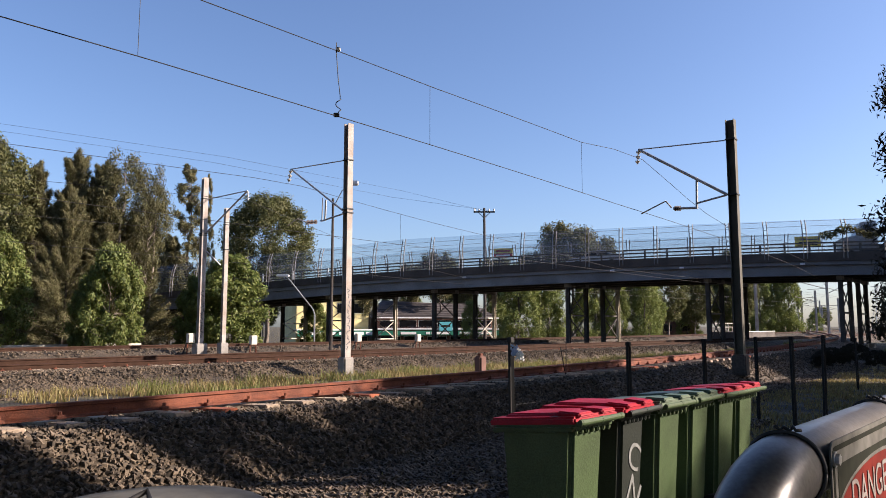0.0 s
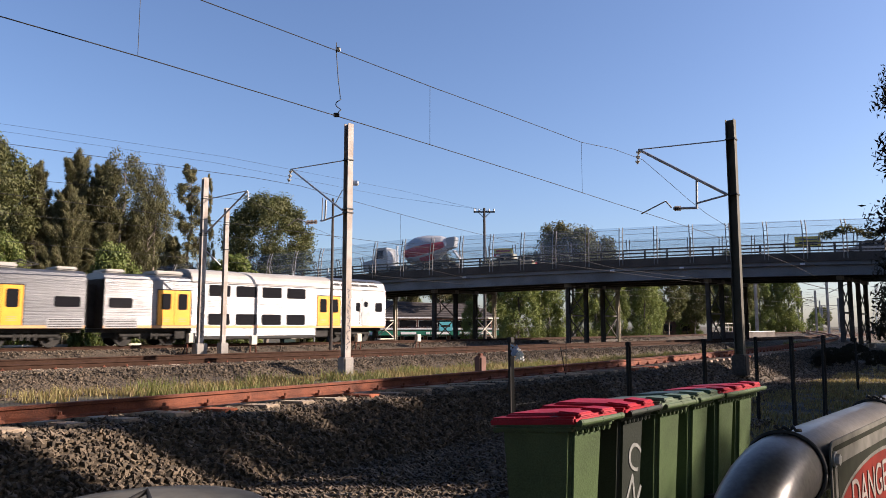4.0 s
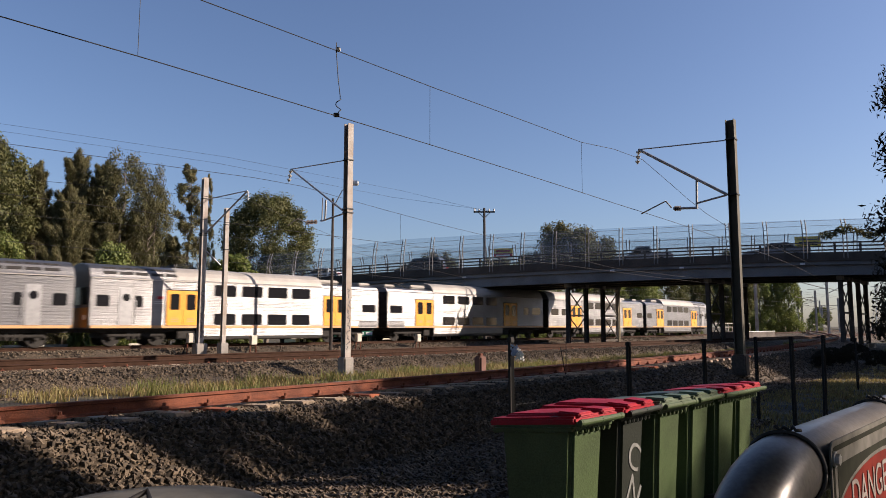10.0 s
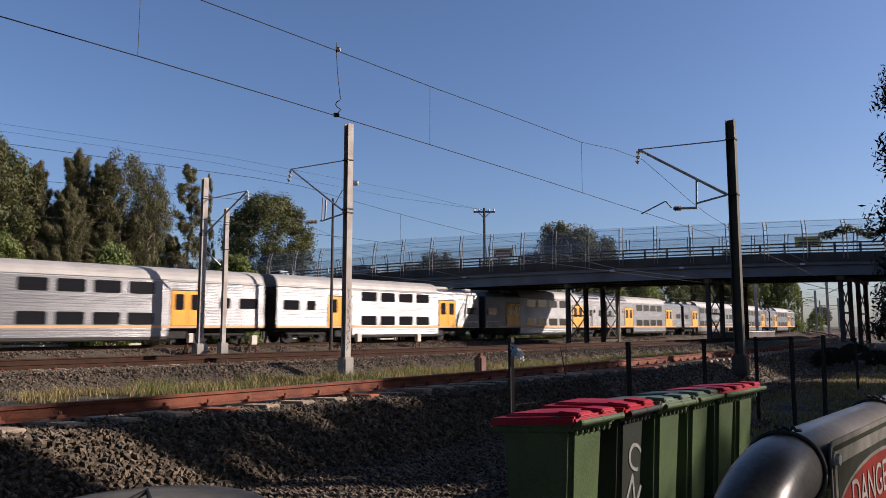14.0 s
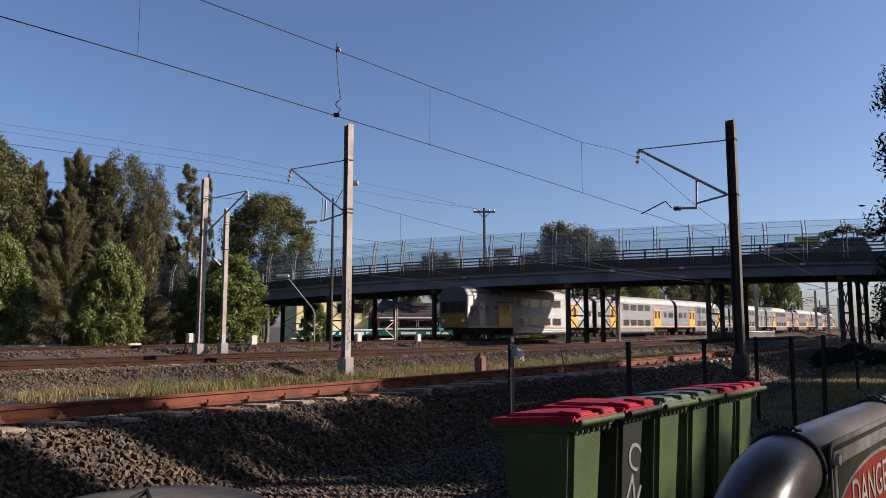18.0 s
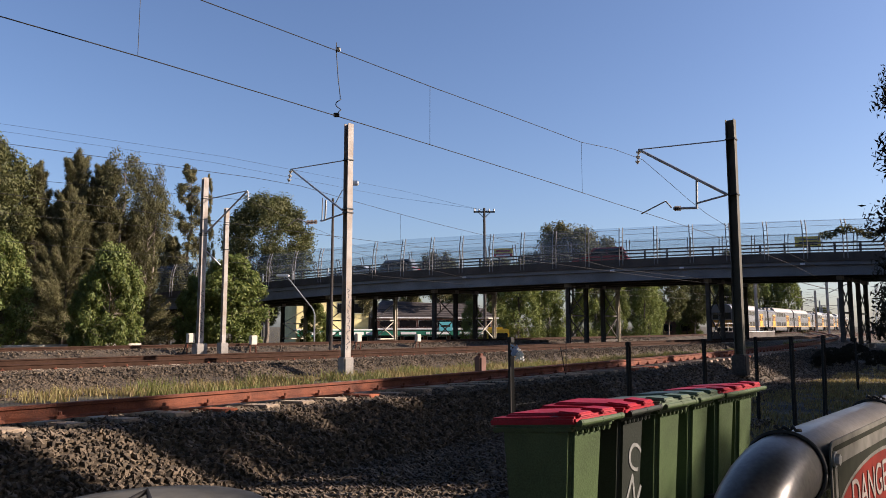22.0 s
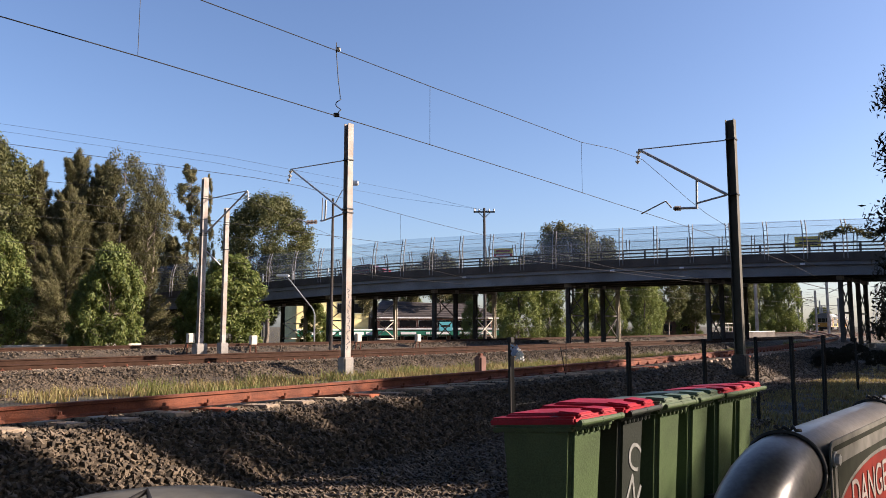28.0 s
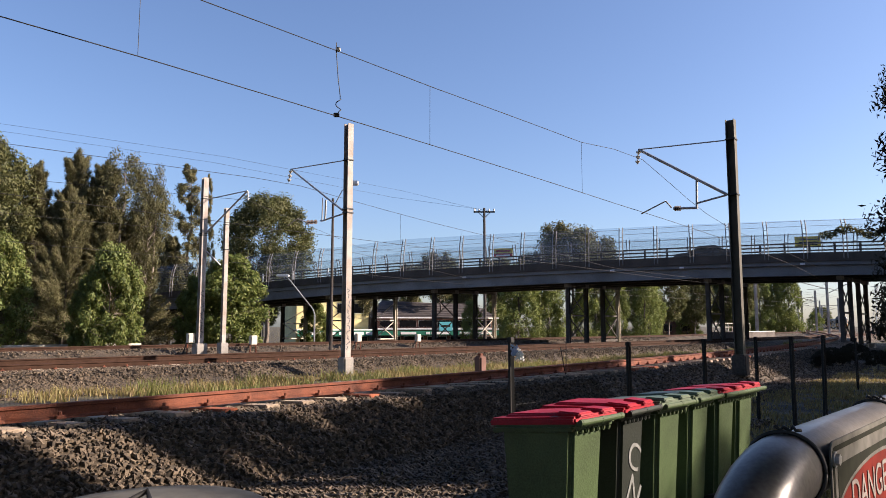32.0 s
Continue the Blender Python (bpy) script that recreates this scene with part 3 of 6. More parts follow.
def carriage(cab):
    """A carriage 20.2 m long. The driving carriage has the saloon the other way round, and its cab at +x."""
    what = "silver corrugated double-deck driving carriage with a grey cab end" if cab else "silver corrugated double-deck train carriage with yellow doors"
    c = thing("train_carriage", pose(0, 0, 0), what, "train carriage", "carriages of the train")

    def fx(a, b):
        return (20.2 - b, 20.2 - a) if cab else (a, b)

    def slab(name, a, b, y0, y1, z0, z1, mat, parent=None, bevel=0.0, label=""):
        a, b = fx(a, b)
        return part(name, boxed(a - 10.1, b - 10.1, min(y0, y1), max(y0, y1), z0, z1, bevel), mat, parent or c, label)

    def hull(name, a, b, half, mat):
        a, b = fx(a, b)
        return part(name, shell(bmesh.new(), a - 10.1, b - 10.1, half), mat, c)
    end_half = [(1.40, 0.93)] + rib_side(1.10, 3.5, WALL_Y)
    hull("tall_end_body", 0.45 if not cab else 0.38, 6.45, end_half + ROOF_ARC, STEEL)
    hull("middle_body", 6.45, 14.95, [(1.30, 0.28), (1.46, 0.34)] + rib_side(0.5, 3.5, WALL_Y + 0.015) + ROOF_ARC, STEEL)
    hull("low_end_body", 14.95, 19.76, end_half + LOW_ARC, STEEL)
    hull("roof", 0.47 if not cab else 5.0, 14.93, [(1.44, 3.56)] + [(y + 0.014, z + 0.014) for y, z in ROOF_ARC], ROOF_STEEL)
    for side in (-1, 1):
        y = WALL_Y * side
        for a, b, o in ((0.45, 6.44, 0), (14.96, 19.76, 0), (6.46, 14.94, 0.016)):
            slab("stripe", a, b, y + o * side - 0.012, y + o * side + 0.012, 0.95, 1.09, SILL_PAINT)
        slab("rain_gutter", 0.45, 14.95, y - 0.05, y + 0.03, 3.50, 3.55, ROOF_STEEL)
        for a, b in ((7.25, 8.66), (9.03, 10.43), (10.81, 12.20), (12.57, 13.95)):
            for z0, z1 in ((2.76, 3.41), (1.14, 1.77)):
                pane(c, *fx(a, b), z0, z1, side, proud=0.03)
                pane(c, *fx(a - 0.05, b + 0.05), z0 - 0.05, z1 + 0.05, side, "window_frame", STEEL, 0.022, 0.12)
        door(c, *fx(4.42, 6.28), side)
        door(c, *fx(15.05, 16.92), side)
        pane(c, *fx(18.30, 19.52), 2.00, 2.52, side)
        gr = pane(c, *fx(18.00, 19.70), 0.96, 1.46, side, "grille", GALV, 0.014, 0.03)
        for k in range(5):
            z = 1.02 + 0.085 * k
            slab("louvre", 18.06, 19.64, y + 0.008 * side - 0.012, y + 0.008 * side + 0.012, z, z + 0.03, UNDER, gr)
        if cab:
            pane(c, 17.12, 17.52, 2.05, 2.66, side)
            cd = pane(c, 17.66, 18.36, 1.10, 3.05, side, "cab_door", GALV, 0.02, 0.05, "grey cab door")
            bm = bmesh.new()
            rod(bm, (18.0 - 10.1, y, 2.55), (18.0 - 10.1, y + 0.035 * side, 2.55), 0.2, 16)
            part("porthole", bm, TRAIN_GLASS, cd)
            pane(c, 18.85, 19.52, 2.06, 2.66, side, "cab_window")
            pane(c, 16.0, 16.34, 2.5, 2.66, side, "red_badge", LID_RED, 0.018, 0.03, "small faded red operator badge")
            for k in range(2):
                pane(c, 15.95 + 0.1 * k, 16.5, 2.26 + 0.1 * k, 2.31 + 0.1 * k, side, "text_bar", GALV, 0.018, 0.01)
            slab("grab_rail", 2.68, 2.72, y + 0.05 * side - 0.015, y + 0.05 * side + 0.015, 1.2, 2.4, GALV)
            for k in range(5):
                m = pose(5.35 + 0.84 * k, 1.235 * side, 3.93) @ pose(0, 0, 0, 38 * side, 0, 0)
                part("roof_cooler", boxed(-0.36, 0.36, -0.03, 0.03, -0.23, 0.23, m=m), UNDER, c, "dark roof louvre")
        else:
            pane(c, 0.90, 2.12, 2.08, 2.68, side)
            pane(c, 2.70, 3.40, 2.08, 2.68, side)
            for k in range(6):
                m = pose(1.05 + 0.72 * k - 10.1, 1.255 * side, 3.92) @ pose(0, 0, 0, 38 * side, 0, 0)
                part("roof_vent", boxed(-0.2, 0.2, -0.03, 0.03, -0.12, 0.12, m=m), UNDER, c)
    bogie(c, -7.1)
    bogie(c, 7.1)
    part("underframe", boxed(-9.6, 9.6, -1.1, 1.1, 0.72, 0.95), UNDER, c)
    slab("equipment_box", 5.2, 6.3, -1.25, 1.25, 0.35, 0.9, UNDER, bevel=0.04)
    slab("equipment_box", 15.1, 15.8, -1.25, 1.25, 0.35, 0.9, UNDER, bevel=0.04)
    for a, b in ((-0.02, 0.5), (19.7, 20.22)):
        if not (cab and a < 1):
            slab("gangway", a, b, -0.55, 0.55, 1.05, 3.2, UNDER, bevel=0.03)
            slab("end_wall", a + (0.38 if a < 1 else 0.0), b - (0.0 if a < 1 else 0.38), -1.42, 1.42, 0.95, 3.5, UNDER, bevel=0.03)
    slab("aircon_pod", 15.2, 16.8, -0.85, 0.85, 3.86, 4.12, ROOF_STEEL, bevel=0.08)
    slab("roof_box", 18.5, 19.5, -0.9, 0.9, 3.86, 4.05, ROOF_STEEL, bevel=0.06)
    if cab:
        part("cab_face", shell(bmesh.new(), 9.60, 9.76, [(1.36, 0.93), (1.44, 1.2), (1.46, 3.4), (1.34, 3.75), (1.15, 4.0), (0.8, 4.18), (0.3, 4.28)]), CAB_GREY, c, "grey driving cab end with shade put into its colour")
        part("cab_front_panel", boxed(9.75, 9.79, -1.38, 1.38, 0.98, 2.0, 0.015), CAB_YELLOW, c, "yellow lower cab front with shade put into its colour")
        for y0, y1 in ((-1.3, -0.45), (-0.35, 0.35), (0.45, 1.3)):
            part("windscreen", boxed(9.75, 9.78, y0, y1, 2.15, 3.05, 0.01), TRAIN_GLASS, c)
        for sy in (-1.05, 1.05):
            bm = bmesh.new()
            rod(bm, (9.77, sy, 1.5), (9.82, sy, 1.5), 0.13, 14)
            part("headlight", bm, WHITE, c)
        part("coupler", boxed(9.9, 10.3, -0.14, 0.14, 0.72, 0.98, 0.03), UNDER, c)
    else:
        bm = bmesh.new()
        for sy in (-0.5, 0.5):
            rod(bm, (6.9, sy, 3.92), (7.7, sy, 4.12), 0.03, 6)
            rod(bm, (7.7, sy, 4.12), (6.9, sy * 0.8, 4.28), 0.025, 6)
        rod(bm, (6.9, -0.8, 4.3), (6.9, 0.8, 4.3), 0.03, 6)
        part("pantograph", bm, UNDER, c)
    return c


TURNED = (2, 3, 6, 7)


def build_train():
    first = carriage(True)
    second = carriage(False)
    cars = [first, second]
    for k in range(2, 8):
        cars.append(copy_thing(first if k in (3, 4, 7) else second, car_pose(-CAR * k, k in TURNED)))
    return cars


CARS = build_train()
# ---- overhead line: masts, arms, wires ----
def insulator(bm, a, b, n=3):
    a, b = Vector(a), Vector(b)
    for k in range(n):
        q = a.lerp(b, (k + 0.5) / n)
        rod(bm, q - (b - a).normalized() * 0.035, q + (b - a).normalized() * 0.035, 0.085, 10, 0.05)
    rod(bm, a, b, 0.025, 6)
    return bm


GRAFFITI = material("faded_scrawl_paint", (0.10, 0.09, 0.10), 0.8, 0, 0.3, 5)
INSUL_DARK = material("brown_porcelain", (0.07, 0.05, 0.04), 0.35, 0, 0.2, 5)
INSUL = material("pale_porcelain", (0.55, 0.54, 0.50), 0.35, 0, 0.1, 5)


def mast(x, y, foot, top, width, turn, plinth, label, bands=(), steel=None):
    """A box-section steel mast on a concrete plinth, square to the line."""
    o = thing("line_mast", pose(x, y, foot, 0, 0, turn), label, "mast", "overhead line masts")
    h = top - foot
    bm = bmesh.new()
    w = width / 2
    f, wb = 0.022, 0.008
    section = [(-w, -w), (w, -w), (w, -w + f), (wb, -w + f), (wb, w - f), (w, w - f), (w, w), (-w, w), (-w, w - f), (-wb, w - f), (-wb, -w + f), (-w, -w + f)]
    lo, hi = ([bm.verts.new((px, py, z)) for px, py in section] for z in (0.2, h))
    bm.faces.new(lo[::-1])
    bm.faces.new(hi)
    for k in range(12):
        bm.faces.new((lo[k], lo[(k + 1) % 12], hi[(k + 1) % 12], hi[k]))
    part("post", bm, steel or MAST, o)
    # the darker concrete puts shade into the right mast's plinth
    part("plinth", boxed(-plinth / 2, plinth / 2, -plinth / 2, plinth / 2, 0.0, 0.62, 0.04), KERB_CONC if steel else CONCRETE, o, "chipped concrete plinth")
    for z in bands:
        part("clamp", boxed(-w - 0.025, w + 0.025, -w - 0.025, w + 0.025, z - foot - 0.022, z - foot + 0.022, 0.006), WIRE, o)
    return o


def arm(parent_mast, pts):
    """Members of a cantilever, each (name, points in the world, radius), as parts of the mast."""
    inv = parent_mast.matrix_world.inverted()
    for name, chain, r in pts:
        bm = bmesh.new()
        q = [inv @ Vector(v) for v in chain]
        if name == "insulator":
            insulator(bm, q[0], q[-1])
            part(name, bm, INSUL if abs(q[0].z - q[-1].z) > 0.2 else INSUL_DARK, parent_mast)
        else:
            for a, b in zip(q, q[1:]):
                rod(bm, a, b, r, 8)
            part(name, bm, GALV if name != "steady_arm" else MAST, parent_mast)


def near_to_far(v, k):
    """A point slid along its line of sight from the standpoint, k times as far."""
    return (v[0] * k, v[1] * k, EYE_Z + (v[2] - EYE_Z) * k)


def build_masts():
    m1 = mast(-3.20, 24.3, -0.586, 7.887, 0.227, 46, 0.40, "weathered grey steel line mast with scrawled paint on a concrete plinth", (6.63, 4.96, 4.83))
    arm(m1, [(nm, [near_to_far(v, 24.3 / 23.0) for v in chain], r) for nm, chain, r in [("stay_tube", [(-3.17, 23.1, 6.35), (-5.33, 25.2, 6.52)], 0.02), ("cantilever_tube", [(-3.2, 23.15, 4.72), (-5.33, 25.2, 6.52)], 0.035),
             ("insulator", [(-5.33, 25.2, 6.5), (-5.42, 25.3, 6.08)], 0.05), ("register_tube", [(-3.2, 23.15, 4.62), (-4.0, 23.9, 4.50), (-4.05, 23.95, 4.52)], 0.03),
             ("drop_tube", [(-3.85, 23.75, 5.17), (-3.88, 23.8, 4.48)], 0.035), ("drop_tube", [(-3.98, 23.9, 5.27), (-4.0, 23.9, 4.48)], 0.02),
             ("insulator", [(-4.2, 24.1, 4.5), (-4.65, 24.55, 4.54)], 0.05), ("steady_arm", [(-4.65, 24.55, 4.56), (-5.0, 24.9, 4.72), (-5.45, 25.4, 4.55)], 0.02)]])
    # scrawl on the mast's foot: bent strokes of dark paint
    rnd = random.Random(4)
    for k in range(12):
        z = 0.85 + 0.17 * k
        bm = bmesh.new()
        pts = [(0.115, rnd.uniform(-0.08, 0.08), z + 0.045 * j) for j in range(4)]
        for a, b in zip(pts, pts[1:]):
            bar(bm, a, b, 0.006, 0.028)
        sc = part("scrawl", bm, GRAFFITI, m1)
        sc.matrix_parent_inverse = pose(0, 0, 0, 0, 0, -90)
    mr = mast(8.66, 21.5, -0.40, 7.22, 0.25, 53, 0.40, "weathered steel line mast beside the siding, shade put into its colour", (6.62, 4.94), MAST_SHADED)
    arm(mr, [("stay_tube", [(8.5, 21.6, 6.62), (6.39, 23.4, 6.78)], 0.02), ("cantilever_tube", [(8.5, 21.6, 4.97), (6.39, 23.4, 6.78)], 0.045),
             ("insulator", [(6.39, 23.4, 6.75), (6.35, 23.45, 6.30)], 0.05), ("register_tube", [(8.5, 21.6, 4.95), (7.80, 22.2, 4.80)], 0.03),
             ("drop_tube", [(7.83, 22.2, 5.6), (7.80, 22.2, 4.62)], 0.04), ("register_tube", [(7.80, 22.2, 4.66), (7.4, 22.55, 4.70)], 0.04),
             ("insulator", [(7.4, 22.55, 4.70), (7.25, 22.7, 4.72)], 0.05), ("steady_arm", [(7.2, 22.75, 4.75), (7.05, 22.85, 4.98), (6.42, 23.4, 4.66)], 0.022)])
    ml = mast(-13.07, 39.57, -0.49, 9.17, 0.285, 44, 0.62, "tall pale steel line mast with scrawled paint near the running line", (7.99, 6.09, 5.98))
    arm(ml, [(nm, [near_to_far(v, 39.57 / 38.5) for v in chain], r) for nm, chain, r in [("stay_tube", [(-12.6, 38.5, 7.78), (-10.17, 37.5, 8.06)], 0.03), ("cantilever_tube", [(-12.6, 38.5, 5.95), (-10.17, 37.5, 8.06)], 0.05),
             ("insulator", [(-10.17, 37.5, 8.05), (-10.12, 37.5, 7.55)], 0.06), ("drop_tube", [(-12.5, 38.4, 5.0), (-11.9, 39.0, 4.3)], 0.035),
             ("insulator", [(-12.95, 38.6, 6.0), (-13.05, 38.6, 5.4)], 0.05)]])
    for k in range(13):
        z = 0.9 + 0.2 * k
        bm = bmesh.new()
        pts = [(0.148, rnd.uniform(-0.11, 0.11), z + 0.06 * j) for j in range(4)]
        for a, b in zip(pts, pts[1:]):
            bar(bm, a, b, 0.006, 0.032)
        sc = part("scrawl", bm, GRAFFITI, ml)
        sc.matrix_parent_inverse = pose(0, 0, 0, 0, 0, -90)
    mast(-11.83, 39.57, -0.45, 7.48, 0.22, 44, 0.46, "pale steel anchor mast on a concrete block", (6.55, 5.2))


def wire(name, chain, r, label, droppers=()):
    w = thing(name, pose(0, 0, 0), label, "wire", "overhead wires")
    part("strand", tube(bmesh.new(), chain, r, 5), WIRE, w)
    for a, b in droppers:
        bm = bmesh.new()
        rod(bm, a, b, r * 0.55, 5)
        part("dropper", bm, WIRE, w)
    return w


def on(where, d, knots):
    """Points over a line: knots are (s, z)."""
    out = []
    ss, zz = [k[0] for k in knots], [k[1] for k in knots]
    for s in np.arange(ss[0], ss[-1] + 0.01, 2.0):
        x, y, _ = where(s, d)
        out.append((x, y, float(np.interp(s, ss, zz))))
    return out


def sag(a, b, za, zb, dip, n=10):
    """Catenary knots between two supports."""
    return [(a + (b - a) * k / n, za + (zb - za) * k / n - dip * 4 * (k / n) * (1 - k / n)) for k in range(n + 1)]


def build_wires():
    con = on(siding_at, -0.72, [(-40, 4.85), (0, 4.68), (14, 4.50), (30, 4.42), (80, 4.42), (200, 4.6)])
    wire("contact_wire", con, 0.0085, "dark overhead contact wire above the siding")
    cat = [(-40, 6.3), (-6, 5.82), (0.7, 5.79), (3.4, 5.80), (5.8, 5.79), (12.0, 5.88), (15.5, 6.22), (21.2, 5.25), (25.5, 4.95), (40, 5.0), (80, 5.6), (200, 5.6)]
    drops = []
    for s in (-0.2, 5.8, 12.0):
        x, y, _ = siding_at(s, -0.72)
        z = float(np.interp(s, [c[0] for c in cat], [c[1] for c in cat]))
        zc = float(np.interp(s, (-40, 0, 14, 30), (4.85, 4.68, 4.50, 4.42)))
        drops.append(((x, y, z), (x, y, zc)))
    w = wire("catenary_wire", on(siding_at, -0.72, cat), 0.008, "dark catenary wire with droppers above the siding", drops)
    # jumper with a coil at the near span
    x, y, _ = siding_at(3.35, -0.72)
    bm = bmesh.new()
    chain = [(x - 0.02, y, 5.95), (x - 0.02, y, 5.8), (x + 0.02, y, 5.3), (x + 0.06, y, 4.98)]
    chain += [(x + 0.03 + 0.045 * math.sin(a), y + 0.045 * math.cos(a), 4.98 - 0.03 * a) for a in np.arange(0.5, 9.0, 0.6)]
    tube(bm, chain + [(x, y, 4.64)], 0.008, 5)
    part("jumper_coil", bm, WIRE, w)
    part("clip", boxed(x - 0.05, x + 0.05, y - 0.03, y + 0.03, 4.62, 4.69, 0.01), WIRE, w)
    part("clip", boxed(x - 0.03, x + 0.05, y - 0.03, y + 0.03, 5.79, 5.86, 0.01), INSUL, w)
    # second track
    wire("contact_wire", on(main_at, 17.0, [(-70, 5.2), (-33, 4.78), (-23, 4.61), (-5, 4.42), (5, 4.3), (60, 4.4)]), 0.009, "dark overhead contact wire above the second track")
    knots = sag(-75, -23.6, 6.8, 6.45, 0.5) + [(-20, 6.07), (-15.8, 5.69), (-11.8, 5.43), (-7.6, 5.14), (0, 4.55), (60, 4.6)]
    dr = []
    for s in (-17.9, -14.0):
        x, y, _ = main_at(s, 17.0)
        dr.append(((x, y, float(np.interp(s, [k[0] for k in knots], [k[1] for k in knots]))), (x, y, 4.55)))
    wire("catenary_wire", on(main_at, 17.0, knots), 0.009, "dark catenary wire with droppers above the second track", dr)
    # running line
    wire("contact_wire", on(main_at, 0.0, [(-60, 5.4), (-28.6, 5.2), (-19.7, 5.0), (-6, 4.75), (2.6, 4.55), (20, 4.42), (60, 4.7), (300, 5.0)]), 0.010, "dark overhead contact wire above the running line")
    wire("catenary_wire", on(main_at, 0.0, [(-60, 6.9), (-28.7, 6.56), (-20, 6.6), (-6, 6.2), (3, 5.3), (12, 4.48), (24, 4.46), (40, 5.4), (300, 6.0)]), 0.010, "dark catenary wire above the running line")
    wire("feeder_wire", [(-26, 34, 8.75), (-20.3, 36.0, 8.3), (-10.12, 37.5, 7.55), (-5.8, 52, 6.6), (0, 60, 6.9)], 0.010, "dark feeder wire tied to a tall mast")
    wire("feeder_wire", [(-40, 62, 18.8), (-22, 72, 18.0), (-5, 85, 17.0), (4.8, 85, 14.6)], 0.012, "thin distant power line over the trees")
    wire("feeder_wire", [(-41, 62, 18.3), (-23, 72, 17.4), (-6, 85, 16.2), (5.4, 85, 14.6)], 0.012, "thin distant power line over the trees")


build_masts()
build_wires()


def far_mast(x, y, top, arms):
    o = thing("line_mast", pose(x, y, -0.4), "dark distant overhead line mast along the running line", "mast", "distant line masts")
    part("post", boxed(-0.16, 0.16, -0.16, 0.16, 0, top + 0.4, 0.02), MAST, o)
    for dx, z0, z1 in arms:
        bm = bmesh.new()
        rod(bm, (0, 0, z0 + 0.4), (dx, -0.4 * dx, z1 + 0.4), 0.06, 6)
        rod(bm, (0, 0, z1 - 0.6), (dx * 0.8, -0.3 * dx, z0 + 0.3), 0.04, 6)
        part("bracket", bm, MAST, o)


def build_far_line():
    far_mast(63.0, 120, 9.2, ((-3.4, 7.2, 8.3), (3.6, 6.4, 8.4)))
    far_mast(71.2, 140, 7.9, ((-3.2, 5.8, 6.8),))
    far_mast(73.4, 150, 8.3, ((2.6, 6.8, 7.0),))
    far_mast(97.1, 180, 8.1, ((-4.0, 6.2, 6.2),))
    far_mast(40.6, 95, 7.3, ())
    far_mast(92, 190, 8.6, ((3.0, 6.6, 7.2),))
    far_mast(110, 214, 8.6, ((-3.0, 6.6, 7.2),))
    far_mast(116, 205, 9.0, ((-3.0, 6.6, 7.2),))
    far_mast(124, 240, 8.0, ((3.0, 6.6, 6.6),))
    far_mast(150, 260, 9.0, ())
    far_mast(163, 270, 8.6, ())
    # lattice tower
    o = thing("lattice_tower", pose(237, 400, -1), "distant grey steel lattice power tower", "pylon")
    bm = bmesh.new()
    for sx, sy in ((-1, -1), (1, -1), (1, 1), (-1, 1)):
        rod(bm, (sx * 2.2, sy * 2.2, 0), (sx * 0.5, sy * 0.5, 25), 0.14, 5)
    for k in range(8):
        z0, z1 = k * 3.0, k * 3.0 + 3.0
        r0, r1 = 2.2 - 1.7 * z0 / 25, 2.2 - 1.7 * z1 / 25
        for sy in (-1, 1):
            rod(bm, (-r0, sy * r0, z0), (r1, sy * r1, z1), 0.09, 4)
            rod(bm, (r0, sy * r0, z0), (-r1, sy * r1, z1), 0.09, 4)
    part("tower_legs", bm, GALV, o)
    for z, w in ((17, 4.2), (20.5, 3.6), (24, 3.0)):
        bm = bmesh.new()
        bar(bm, (-w, 0, z), (w, 0, z), 0.3, 0.3)
        part("cross_arm", bm, GALV, o)


build_far_line()
# ---- buildings and street things behind the line ----
SHOP_WALL = material("cream_render", (0.62, 0.54, 0.26), 0.8, 0, 0.12, 0.8)
TILE_DARK = material("dark_roof_tile", (0.065, 0.055, 0.055), 0.8, 0, 0.25, 1.2, 0.1, 8)
SIGN_GREEN = material("sign_green", (0.01, 0.14, 0.085), 0.5, 0, 0.15, 2)
SIGN_CYAN = material("sign_cyan", (0.10, 0.42, 0.50), 0.5, 0, 0.1, 2)
TILE_RED = material("terracotta_tile", (0.26, 0.08, 0.05), 0.8, 0, 0.25, 2)
BRICK = material("brown_brick", (0.16, 0.08, 0.06), 0.85, 0, 0.2, 3)
WOOD_POLE = material("dark_timber_pole", (0.055, 0.045, 0.038), 0.9, 0, 0.3, 4)


def shop_window(parent, x0, x1, z0, z1, y=-0.02):
    w = part("window", boxed(x0, x1, y, y + 0.1, z0, z1), TRAIN_GLASS, parent)
    part("window_frame", boxed(x0 - 0.08, x1 + 0.08, y + 0.02, y + 0.1, z0 - 0.08, z1 + 0.08), WHITE, w)


